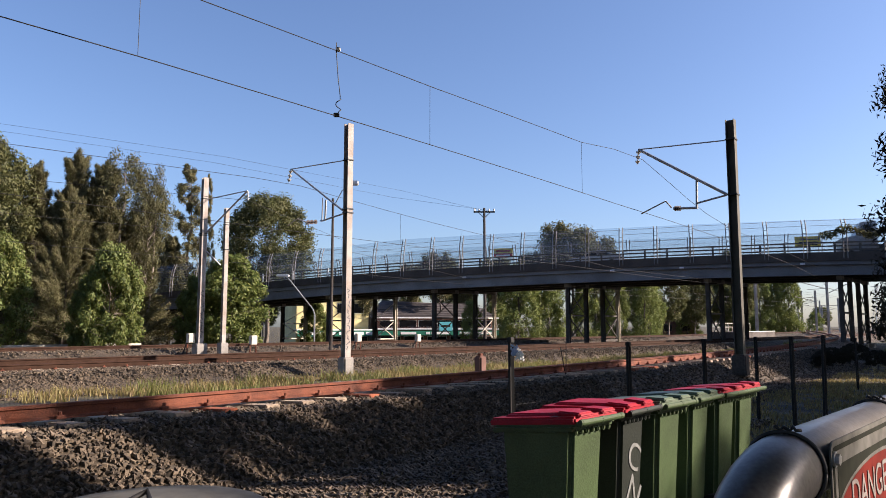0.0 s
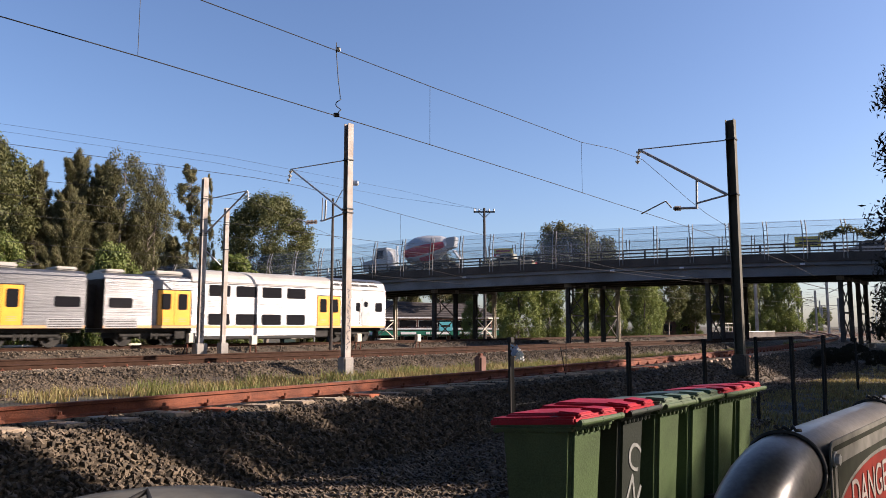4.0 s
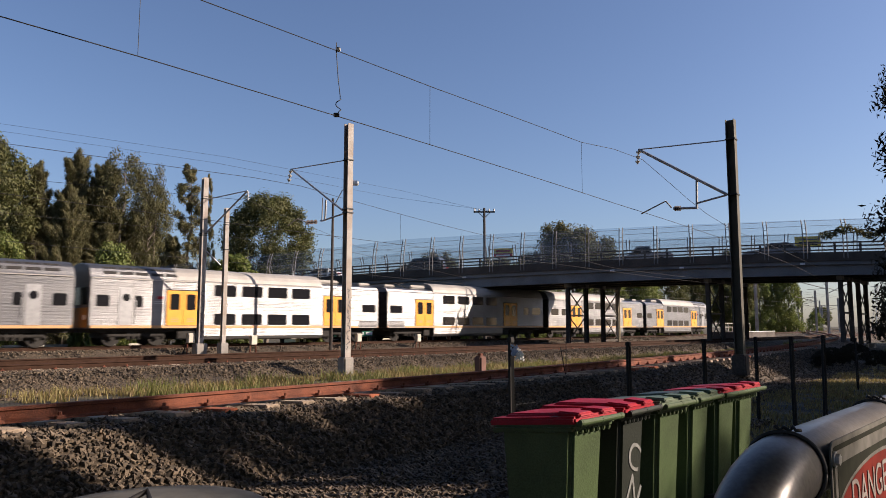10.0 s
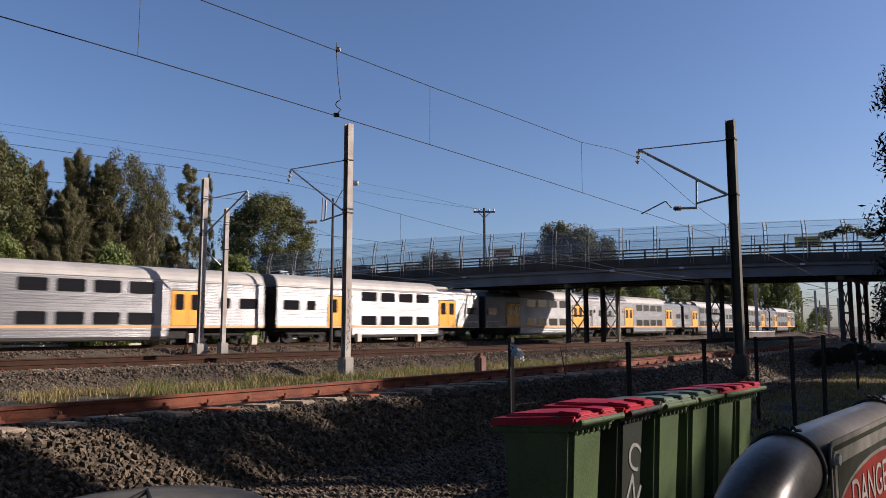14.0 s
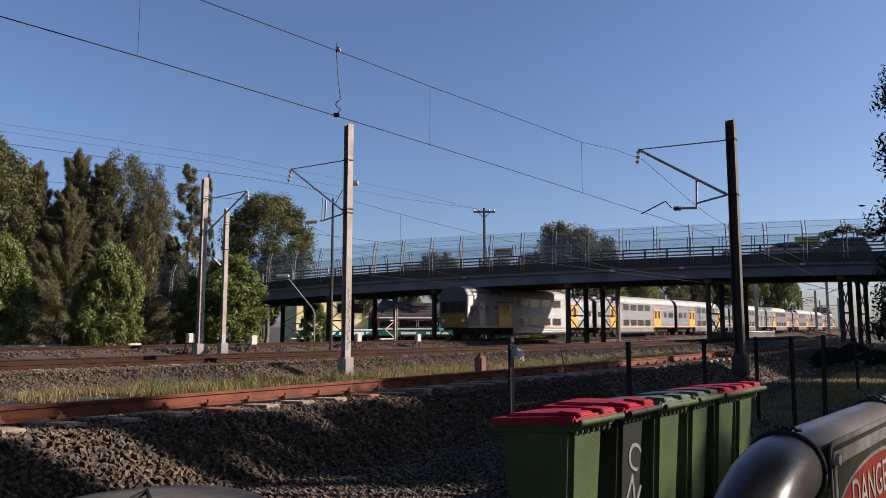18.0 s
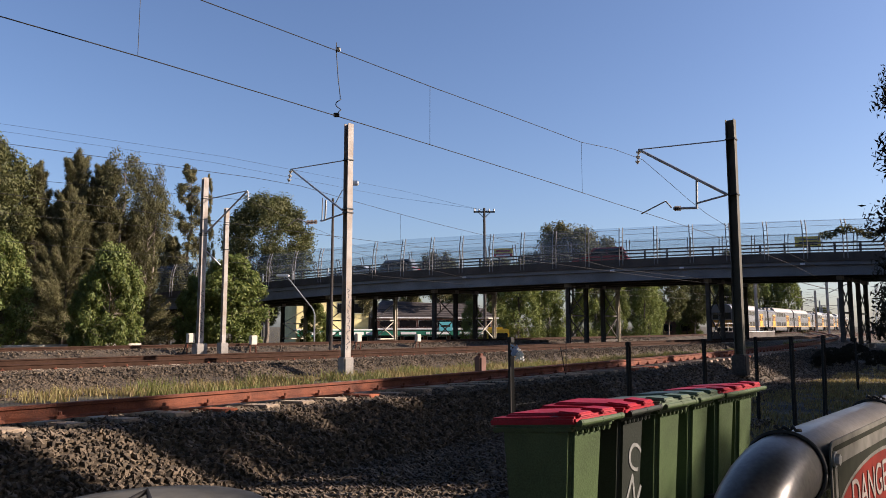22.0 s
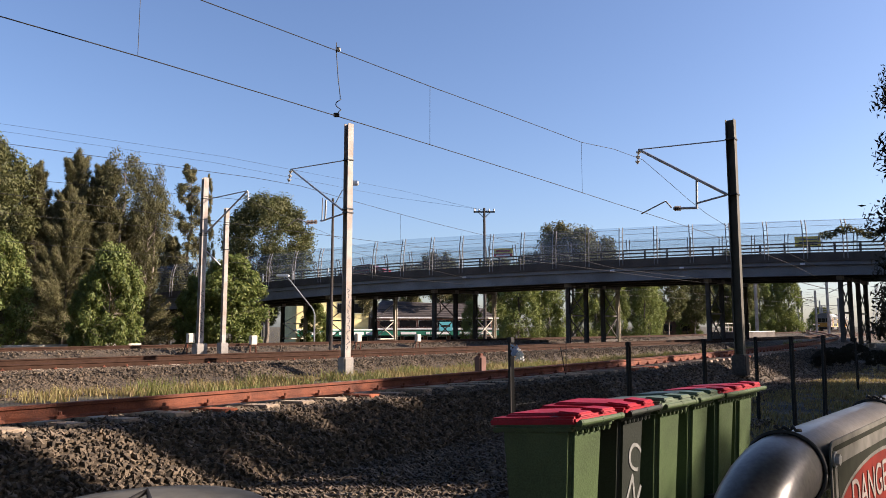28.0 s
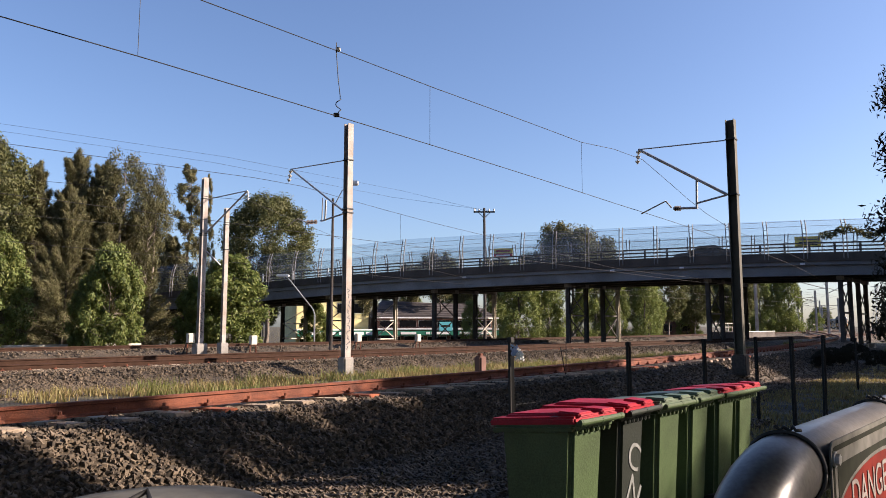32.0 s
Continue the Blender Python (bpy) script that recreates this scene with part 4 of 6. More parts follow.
def build_shops():
    # yellow corner shop
    o = thing("corner_shop", pose(-20.0, 100, -2.3, 0, 0, 25), "cream-yellow rendered shop with dark windows and a green fascia", "shop building")
    part("wall", boxed(0, 10.4, 0, 9, 0, 7.8, 0.05), SHOP_WALL, o)
    part("parapet", boxed(-0.15, 10.55, -0.15, 9.15, 7.8, 8.0, 0.03), SHOP_WALL, o)
    for x0, x1 in ((1.0, 3.2), (5.8, 9.6)):
        shop_window(o, x0, x1, 5.25, 6.5)
    part("awning", boxed(-0.4, 10.8, -2.2, 0.0, 2.75, 2.95, 0.03), WHITE, o)
    fs = part("fascia", boxed(-0.4, 10.8, -2.3, -2.2, 2.0, 2.8, 0.02), SIGN_GREEN, o)
    for x0, x1 in ((0.4, 3.6), (4.3, 4.9), (5.4, 7.1), (7.4, 8.9), (9.2, 10.3)):
        part("text_bar", boxed(x0, x1, -2.33, -2.3, 2.2, 2.6), WHITE, fs)
    for x0 in (0.6, 4.2, 7.6):
        shop_window(o, x0, x0 + 2.6, 0.3, 1.9)
    # long low hall with a tiled roof
    h = thing("shop_hall", pose(-9.4, 104, -2.3, 0, 0, 14), "long low shop row with a dark tiled roof and green signs", "shop building")
    part("wall", boxed(0, 17.2, 0, 9, 0, 4.6), BRICK, h)
    bm = bmesh.new()
    vs = [bm.verts.new(v) for v in ((-0.6, -0.8, 4.6), (17.9, -0.8, 4.6), (17.9, 9.8, 4.6), (-0.6, 9.8, 4.6), (1.5, 4.5, 7.2), (15.8, 4.5, 6.6))]
    for f in ((0, 1, 5, 4), (1, 2, 5), (2, 3, 4, 5), (3, 0, 4), (3, 2, 1, 0)):
        bm.faces.new([vs[k] for k in f])
    part("roof", bm, TILE_DARK, h)
    for k in range(9):
        part("roof_batten", boxed(-0.4 + 0.2 * k, 17.7 - 0.2 * k, -0.6 + 0.55 * k, -0.52 + 0.55 * k, 4.68 + 0.26 * k, 4.76 + 0.26 * k), TILE_DARK, h)
    part("gutter", boxed(-0.6, 17.9, -0.95, -0.8, 4.5, 4.65), WHITE, h)
    for k in range(6):
        shop_window(h, 0.5 + 2.8 * k, 2.9 + 2.8 * k, 3.3, 4.2)
    part("awning", boxed(-0.2, 17.4, -2.4, 0.0, 2.9, 3.08, 0.03), WHITE, h)
    fs = part("fascia", boxed(-0.2, 17.4, -2.5, -2.4, 2.1, 2.75, 0.02), SIGN_GREEN, h)
    for x0, x1 in ((3.0, 5.2), (6.6, 7.2), (7.4, 10.0), (11.5, 13.4), (14.0, 16.6)):
        part("text_bar", boxed(x0, x1, -2.53, -2.5, 2.25, 2.6), WHITE, fs)
    part("cyan_board", boxed(8.5, 10.4, -2.6, -2.5, 2.75, 4.0, 0.02), SIGN_CYAN, h, "pale blue shop board")
    part("text_bar", boxed(8.8, 10.1, -2.63, -2.6, 3.3, 3.55), SIGN_DARK, h)
    for k in range(5):
        shop_window(h, 0.6 + 3.4 * k, 3.4 + 3.4 * k, 0.3, 1.9)
    # small house seen under the bridge
    c = thing("small_house", pose(40.5, 138, -1.0), "small brick house with a red tiled roof", "house")
    part("wall", boxed(0, 7, 0, 6, 0, 3.4), BRICK, c)
    bm = bmesh.new()
    vs = [bm.verts.new(v) for v in ((-0.5, -0.5, 3.4), (7.5, -0.5, 3.4), (7.5, 6.5, 3.4), (-0.5, 6.5, 3.4), (1.8, 3, 5.4), (5.2, 3, 5.4))]
    for f in ((0, 1, 5, 4), (1, 2, 5), (2, 3, 4, 5), (3, 0, 4), (3, 2, 1, 0)):
        bm.faces.new([vs[k] for k in f])
    part("roof", bm, TILE_RED, c)
    shop_window(c, 1.0, 2.4, 1.2, 2.5)
    shop_window(c, 4.2, 5.8, 1.2, 2.5)
    # platform edge with a rail
    p = thing("platform", pose(31.6, 78, -0.5, 0, 0, 54), "low white-edged concrete platform with a pipe rail", "platform")
    part("slab", boxed(0, 16, 0, 3, 0, 0.95, 0.02), KERB_CONC, p)
    part("edge", boxed(-0.02, 16.02, -0.05, 0.5, 0.95, 1.0), WHITE, p, "white platform edge")
    for k in range(7):
        part("rail_post", boxed(0.4 + 2.5 * k - 0.03, 0.4 + 2.5 * k + 0.03, 2.7, 2.76, 1.0, 1.9), PALE_STEEL, p)
    for z in (1.45, 1.88):
        part("rail", boxed(0.3, 15.6, 2.7, 2.76, z, z + 0.05), PALE_STEEL, p)
    # low white railing by the road
    g = thing("guard_rail", pose(-29.8, 45.5, -0.75, 0, 0, 44), "low pale guard rail beside the road", "guard rail")
    for k in range(6):
        part("post", boxed(2.2 * k - 0.05, 2.2 * k + 0.05, -0.05, 0.05, 0, 0.6), PALE_STEEL, g)
    part("beam", boxed(-0.1, 11.1, -0.08, -0.05, 0.42, 0.6), PALE_STEEL, g)


def build_poles():
    o = thing("power_pole", pose(4.85, 85, -2.2), "dark timber power pole with a crossarm", "power pole")
    bm = bmesh.new()
    rod(bm, (0, 0, 0), (0, 0, 17.1), 0.2, 10, 0.14)
    part("pole", bm, WOOD_POLE, o)
    part("crossarm", boxed(-1.25, 1.25, -0.07, 0.07, 16.55, 16.72), WOOD_POLE, o)
    for x in (-1.15, -0.6, 0.6, 1.15):
        bm = bmesh.new()
        rod(bm, (x, 0, 16.72), (x, 0, 17.02), 0.13, 10, 0.08)
        part("insulator", bm, WHITE, o)
    bm = bmesh.new()
    rod(bm, (-0.7, 0.05, 16.6), (0, 0.05, 15.9), 0.04, 6)
    rod(bm, (0.7, 0.05, 16.6), (0, 0.05, 15.9), 0.04, 6)
    part("brace", bm, WOOD_POLE, o)
    lamp = thing("street_lamp", pose(-10.15, 58.0, -1.6), "street lamp with a slanted arm and pale lantern", "street lamp")
    bm = bmesh.new()
    rod(bm, (0, 0, 0), (0, 0, 3.6), 0.07, 8)
    tube(bm, [(0, 0, 3.6), (-0.15, 0, 4.0), (-1.9, 0, 6.15), (-2.15, 0, 6.45)], 0.05, 8)
    part("pole", bm, GALV, lamp)
    part("lantern", boxed(-3.1, -2.05, -0.18, 0.18, 6.55, 6.75, 0.06), WHITE, lamp, "pale lantern")
    p2 = thing("lamp_pole", pose(-6.7, 44.0, -0.5), "slim dark pole with a floodlight on a bracket", "lamp pole")
    bm = bmesh.new()
    rod(bm, (0, 0, 0), (0, 0, 9.3), 0.10, 8, 0.07)
    part("pole", bm, WOOD_POLE, p2)
    bm = bmesh.new()
    rod(bm, (0, 0, 8.7), (0.55, 0, 9.8), 0.03, 6)
    rod(bm, (0.55, 0, 9.8), (1.3, 0, 10.2), 0.03, 6)
    part("bracket", bm, GALV, p2)
    part("lamp_head", boxed(1.15, 1.55, -0.12, 0.12, 10.1, 10.4, 0.05), WHITE, p2)


build_shops()
build_poles()
# ---- things near the camera ----
ROW = 49.0
ROW_U = Vector((math.cos(radians(ROW)), math.sin(radians(ROW)), 0))
YARD = -0.66


def frustum(bm, x0, x1, y0, y1, z0, z1, tx, ty, bevel=0.03):
    """A box whose foot is drawn in by tx, ty."""
    box(bm, x0, x1, y0, y1, z0, z1)
    for v in bm.verts:
        if v.co.z < (z0 + z1) / 2:
            cx, cy = (x0 + x1) / 2, (y0 + y1) / 2
            v.co.x = cx + (v.co.x - cx) * tx
            v.co.y = cy + (v.co.y - cy) * ty
    bmesh.ops.bevel(bm, geom=list(bm.edges), offset=bevel, segments=3, affect="EDGES")
    return bm


def wheelie_bin(i, lid_mat, colour, tilt=0.0, lettered=False):
    """Bin: x along the row, y from its back (the hinge) to its front."""
    shell = BIN_DARK if lettered else BIN_GREEN
    p0 = Vector((0.845, 4.74, 0)) + ROW_U * (0.608 * i + (0, 0.07, 0.056, 0.10, 0.08, 0.01)[i])
    o = thing("wheelie_bin", pose(p0.x, p0.y, YARD, 0, 0, ROW + tilt), f"black wheeled bin with painted letters and a closed {colour} lid" if lettered else f"dark green wheeled bin with a closed {colour} lid", "wheelie bin", "row of wheelie bins")
    bm = bmesh.new()
    frustum(bm, 0.045, 0.455, 0.06, 0.70, 0.05, 0.985, 0.86, 0.78, 0.035)
    body = part("body", bm, shell, o)
    part("rim", boxed(0.0, 0.57, 0.03, 0.735, 0.955, 1.0, 0.018), shell, body)
    part("front_lip", boxed(0.05, 0.52, 0.72, 0.79, 0.945, 0.975, 0.012), shell, body)
    # scalloped ribs under the hinge
    for k in range(7):
        x = 0.07 + 0.072 * k
        part("rib", boxed(x - 0.016, x + 0.016, 0.035, 0.075, 0.925, 0.96, 0.008), shell, body)
    # lid: sheet with a turned-down edge, raised field, ridge at the hinge
    bm = bmesh.new()
    box(bm, -0.01, 0.58, 0.0, 0.77, 1.0, 1.045)
    for v in bm.verts:
        if v.co.z > 1.02:
            v.co.x = 0.285 + (v.co.x - 0.285) * 0.965
            v.co.y = 0.385 + (v.co.y - 0.385) * 0.97
    bmesh.ops.bevel(bm, geom=list(bm.edges), offset=0.014, segments=2, affect="EDGES")
    lid = part("lid", bm, lid_mat, o, f"faded {colour} plastic lid")
    bm = bmesh.new()
    frustum(bm, 0.09, 0.48, 0.17, 0.66, 1.035, 1.066, 1.12, 1.12, 0.010)
    part("lid_field", bm, lid_mat, lid)
    for k in range(2):
        bm = bmesh.new()
        frustum(bm, 0.05 + 0.3 * k, 0.22 + 0.3 * k, 0.0, 0.19, 1.035, 1.064, 1.1, 1.1, 0.010)
        part("hinge_cover", bm, lid_mat, lid)
    # back bar: handle with collars
    bm = bmesh.new()
    rod(bm, (0.0, -0.035, 1.01), (0.57, -0.035, 1.01), 0.019, 12)
    bar_part = part("handle", bm, shell, body)
    for x in (0.03, 0.285, 0.54):
        bm = bmesh.new()
        rod(bm, (x - 0.013, -0.035, 1.01), (x + 0.013, -0.035, 1.01), 0.021, 12)
        part("collar", bm, shell, bar_part)
        part("bracket", boxed(x - 0.012, x + 0.012, -0.04, 0.05, 0.985, 1.01, 0.006), shell, body)
    for x in (0.02, 0.55):
        bm = bmesh.new()
        rod(bm, (x - 0.03, 0.1, 0.1), (x + 0.03, 0.1, 0.1), 0.1, 18)
        part("wheel", bm, BLACK, o)
    bm = bmesh.new()
    rod(bm, (0.0, 0.1, 0.1), (0.57, 0.1, 0.1), 0.012, 8)
    part("axle", bm, BLACK, o)
    if lettered:
        # hand-painted letters running down the back
        for ch, z, turn in (("C", 0.66, -24), ("N", 0.44, -32), ("C", 0.22, -24)):
            txt = text_mesh(ch, 0.29)
            ob = new("letter", txt)
            ob.data.materials.append(PALE_SCRAWL)
            ob.parent = body
            ob.matrix_local = Matrix.Translation((0.14, 0.054 + 0.0753 * (1 - z), z)) @ pose(0, 0, 0, 94, 0, 0) @ pose(0, 0, 0, 0, 0, turn) @ Matrix.Diagonal((1.15, 0.9, 1, 1))
        lid.matrix_local = pose(0, 0, 1.0) @ pose(0, 0, 0, 2.5, 0, 1.5) @ pose(0, 0, -1.0)
    # the mouth and the lid slope down towards the front
    for ob in (body, lid, *body.children, *lid.children):
        if ob.name.split(".")[0] in ("body", "rim", "front_lip", "lid", "lid_field"):
            for v in ob.data.vertices:
                if v.co.z > 0.5:
                    v.co.z -= 0.075 * v.co.y
    o.matrix_world = o.matrix_world @ Matrix.Diagonal((1, 0.9, 1.07, 1))
    return o


def text_mesh(text, size, depth=0.002):
    cu = bpy.data.curves.new("text", "FONT")
    cu.body, cu.size, cu.extrude = text, size, depth
    tmp = bpy.data.objects.new("text", cu)
    scene.collection.objects.link(tmp)
    me = bpy.data.meshes.new_from_object(tmp.evaluated_get(bpy.context.evaluated_depsgraph_get()))
    bpy.data.objects.remove(tmp)
    return me


for i, (mt, col, tl) in enumerate(((LID_RED, "red", 0.0), (LID_RED, "red", 3.0), (LID_GREEN, "green", -1.0), (LID_GREEN, "green", 1.5), (LID_RED, "red", -0.5), (LID_RED, "red", 0.8))):
    wheelie_bin(i, mt, col, tl, i == 1)


def build_gate():
    """Big galvanised gate pipe bending down, wire ties, and the sign bolted to it."""
    g = thing("gate_pipe", pose(0, 0, 0), "bent galvanised steel gate pipe with wire ties", "gate")
    u, zp, r = Vector((0.655, 0.755, 0)), 0.848, 0.25
    p0 = Vector((0.436, 0.958, zp))
    axis = [p0 + u * t for t in (2.6, 1.4, 0.8, 0.5, 0.25, 0.12, 0.04)]
    axis += [p0 - u * (r * math.sin(radians(a))) + Vector((0, 0, r * math.cos(radians(a)) - r)) for a in range(0, 91, 9)]
    axis += [p0 - u * r + Vector((0, 0, -r - 0.3)), Vector((*(p0 - u * r)[:2], YARD))]
    part("pipe", tube(bmesh.new(), axis, 0.045, 32), PIPE, g, smooth=True)
    for t in (0.003, 0.55):
        a, b = p0 + u * t, p0 + u * (t + 0.01)
        d = (b - a).normalized()
        side = d.cross(Vector((0, 0, 1))).normalized()
        up = side.cross(d)
        ring = [a + 0.0475 * (math.cos(t) * side + math.sin(t) * up) + d * 0.004 * math.sin(2 * t) for t in np.linspace(0, 2 * math.pi, 40)]
        tie = part("wire_tie", tube(bmesh.new(), ring, 0.0028, 6), WIRE, g, smooth=True)
        bm = bmesh.new()
        top = a + 0.048 * up
        tube(bm, [top + side * (-0.012 + 0.004 * k) + up * (0.004 + 0.003 * math.sin(k * 2.3)) + d * (0.004 * math.cos(k * 2.3)) for k in range(9)], 0.0024, 6)
        part("twist", bm, WIRE, tie, smooth=True)
    # sign
    ux = u.normalized()
    ry = Vector((0, 0, 1))
    nrm = ux.cross(ry).normalized()
    ry = nrm.cross(ux)
    m = Matrix(((ux.x, ry.x, nrm.x, 0.489), (ux.y, ry.y, nrm.y, 0.946), (ux.z, ry.z, nrm.z, 0.884), (0, 0, 0, 1)))
    s = thing("warning_sign", m, "white metal warning sign with a red oval, bolted to the pipe", "sign")

    def plate(name, x0, x1, y0, y1, z0, z1, r, mat, parent):
        bm = bmesh.new()
        round_rect(bm, x0, x1, y0, y1, z0, z1, r)
        for v in bm.verts:
            v.co = Vector((v.co.x, v.co.z, v.co.y))
        bmesh.ops.recalc_face_normals(bm, faces=bm.faces)
        return part(name, bm, mat, parent)
    plate("panel", 0, 0.54, -0.42, 0, -0.0012, 0.0012, 0.014, SHADED_WHITE, s)
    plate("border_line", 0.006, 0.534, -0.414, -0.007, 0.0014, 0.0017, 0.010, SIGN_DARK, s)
    plate("inner_panel", 0.0115, 0.5285, -0.4085, -0.0135, 0.0018, 0.0022, 0.008, SHADED_WHITE, s)
    plate("dark_field", 0.024, 0.516, -0.20, -0.031, 0.0023, 0.0027, 0.004, SIGN_DARK, s)
    for name, rx, rz, z, mat in (("oval_rim", 0.262, 0.058, 0.0032, SHADED_WHITE), ("red_oval", 0.255, 0.053, 0.0037, SIGN_RED)):
        bm = bmesh.new()
        bmesh.ops.create_circle(bm, cap_ends=True, segments=48, radius=1.0, matrix=Matrix.Translation((0.268, -0.098, z)) @ Matrix.Diagonal((rx, rz, 1, 1)))
        part(name, bm, mat, s)
    tm = text_mesh("DANGER", 0.060, 0.0004)
    ob = new("lettering", tm)
    ob.data.materials.append(SIGN_LETTER)
    ob.parent = s
    ob.matrix_local = pose(0.080, -0.105, 0.0046) @ Matrix.Diagonal((1.12, 1.1, 1, 1))
    bm = bmesh.new()
    rod(bm, (0.012, -0.022, 0.002), (0.012, -0.022, 0.009), 0.0075, 6)
    rod(bm, (0.012, -0.022, 0.001), (0.012, -0.022, 0.004), 0.010, 14)
    part("bolt", bm, GALV, s)
    # pale round thing at the camera's feet with a dark cord
    d = thing("plastic_drum", pose(-0.385, 0.99, YARD - 0.024), "pale grey round plastic drum lid with a dark cord", "drum")
    bm = bmesh.new()
    prof = [(0.20, 0.0), (0.22, 0.05), (0.228, 1.38), (0.21, 1.44), (0.15, 1.475), (0.06, 1.489)]
    rings = []
    for r, z in prof:
        rings.append([bm.verts.new((r * math.cos(2 * math.pi * k / 40), r * math.sin(2 * math.pi * k / 40), z)) for k in range(40)])
    for p0, p1 in zip(rings, rings[1:]):
        for k in range(40):
            bm.faces.new((p0[k], p0[(k + 1) % 40], p1[(k + 1) % 40], p1[k]))
    bm.faces.new(rings[0][::-1])
    bm.faces.new(rings[-1])
    # the drum shares the sign's white with shade in it
    part("shell", bm, SHADED_WHITE, d, smooth=True)
    part("cord", tube(bmesh.new(), [(-0.012, -0.09, 1.486), (-0.014, -0.03, 1.494), (-0.004, 0.0, 1.499), (0.012, -0.03, 1.492), (0.03, -0.09, 1.484)], 0.004, 8), BLACK, d, smooth=True)


build_gate()


# ---- yard fence: black pickets, a rag on one ----
def picket(x, y, top, lean=0.0, foot=None):
    z0 = float(ground_z(np.array([x]), np.array([y]))[0]) if foot is None else foot
    o = thing("fence_post", pose(x, y, z0, 0, lean, 40), "black steel picket post of a wire fence", "fence post", "fence posts")
    bm = bmesh.new()
    h = top - z0
    for a in (0, 120, 240):
        m = pose(0, 0, 0, 0, 0, a)
        box(bm, -0.004, 0.004, 0, 0.034, -0.1, h, m=m)
    part("stake", bm, BLACK, o)
    part("cap", boxed(-0.028, 0.028, -0.028, 0.028, h - 0.05, h + 0.004, 0.006), BLACK, o)
    return o


FENCE = [(0.68, 7.4), (2.31, 9.2), (4.0, 11.3), (5.75, 13.55), (7.6, 15.8)]
for k, (x, y) in enumerate(FENCE[:4]):
    picket(x, y, 0.84 if k else 0.92)
picket(5.2, 11.0, 0.88)
picket(5.75, 11.2, 0.90, 3)
picket(11.2, 20.0, 0.72)
rag = thing("plastic_rag", pose(0.70, 7.38, 0.745) @ Matrix.Scale(0.68, 4), "torn blue and white plastic caught on a post", "rag")
rnd = random.Random(9)
for nm, mt, c0, n in (("blue_strip", material("blue_plastic", (0.28, 0.40, 0.62), 0.4, 0, 0.2, 9), (0.0, 0, 0.09), 5), ("pale_strip", WHITE, (0.07, -0.01, 0.02), 6)):
    for k in range(n):
        bm = bmesh.new()
        pts = [Vector(c0) + Vector((rnd.uniform(-0.05, 0.09), rnd.uniform(-0.03, 0.03), rnd.uniform(-0.1, 0.08))) for _ in range(4)]
        for a, b in zip(pts, pts[1:]):
            bar(bm, a, b, 0.006, 0.03)
        part(nm, bm, mt, rag)
wire_pts = [Vector((x, y, 0.45)) for x, y in FENCE[:4]]
for z in (0.62, 0.25, -0.15):
    w = thing("fence_wire", pose(0, 0, 0), "thin dark fence wire strung between pickets", "wire", "fence wires")
    part("strand", tube(bmesh.new(), [(p.x, p.y, z) for p in wire_pts], 0.002, 4), BLACK, w)


# ---- trackside ----
def locate_box(s, d, h, mat=None):
    x, y, th = main_at(s, d)
    z = float(ground_z(np.array([x]), np.array([y]))[0])
    o = thing("trackside_box", pose(x, y, z, 0, 0, math.degrees(th)), "pale grey signalling box on a rusty stand", "signal box", "trackside boxes")
    part("case", boxed(-0.2, 0.2, -0.15, 0.15, h - 0.52, h, 0.03), PALE_STEEL, o)
    for dx in (-0.24, 0.24):
        bm = bmesh.new()
        rod(bm, (dx * 0.9, 0, 0), (dx * 0.7, 0, h - 0.55), 0.035, 8)
        part("leg", bm, RUST, o)
    bm = bmesh.new()
    tube(bm, [(-0.2, 0.05, h - 0.5), (-0.3, 0.1, 0.4), (-0.5, 0.1, 0.0)], 0.03, 6)
    part("cable", bm, BLACK, o)


for s, d, h in ((-20.1, 3.0, 1.30), (-16.3, 3.0, 1.15), (-8.5, 3.0, 1.2), (-3.0, 3.0, 1.12)):
    locate_box(s, d, h)
st = thing("concrete_stub", pose(1.12, 22.2, -0.62, 0, 0, 46), "short weathered brown concrete post beside the siding", "post")
part("stub", boxed(-0.15, 0.15, -0.14, 0.14, 0, 0.78, 0.05), BRICK, st)
part("cap", boxed(-0.07, 0.08, -0.07, 0.07, 0.78, 0.85, 0.02), RUST, st)
for x, y, t, ln in ((2.75, 16.6, 0.75, 0.02), (2.82, 16.5, 0.62, -0.16)):
    o = thing("thin_stake", pose(x, y, -0.55), "thin dark stake standing in the verge", "stake", "thin stakes")
    part("stick", rod(bmesh.new(), (0, 0, 0), (ln * 1.2, 0, t + 0.5), 0.010, 6), BLACK, o)
sl = thing("concrete_slab", pose(-2.35, 20.6, -0.60, 0, 0, 46), "flat concrete slab lying beside the mast", "slab")
part("slab", boxed(-0.7, 0.9, -0.35, 0.35, 0, 0.12, 0.03), CONCRETE, sl)
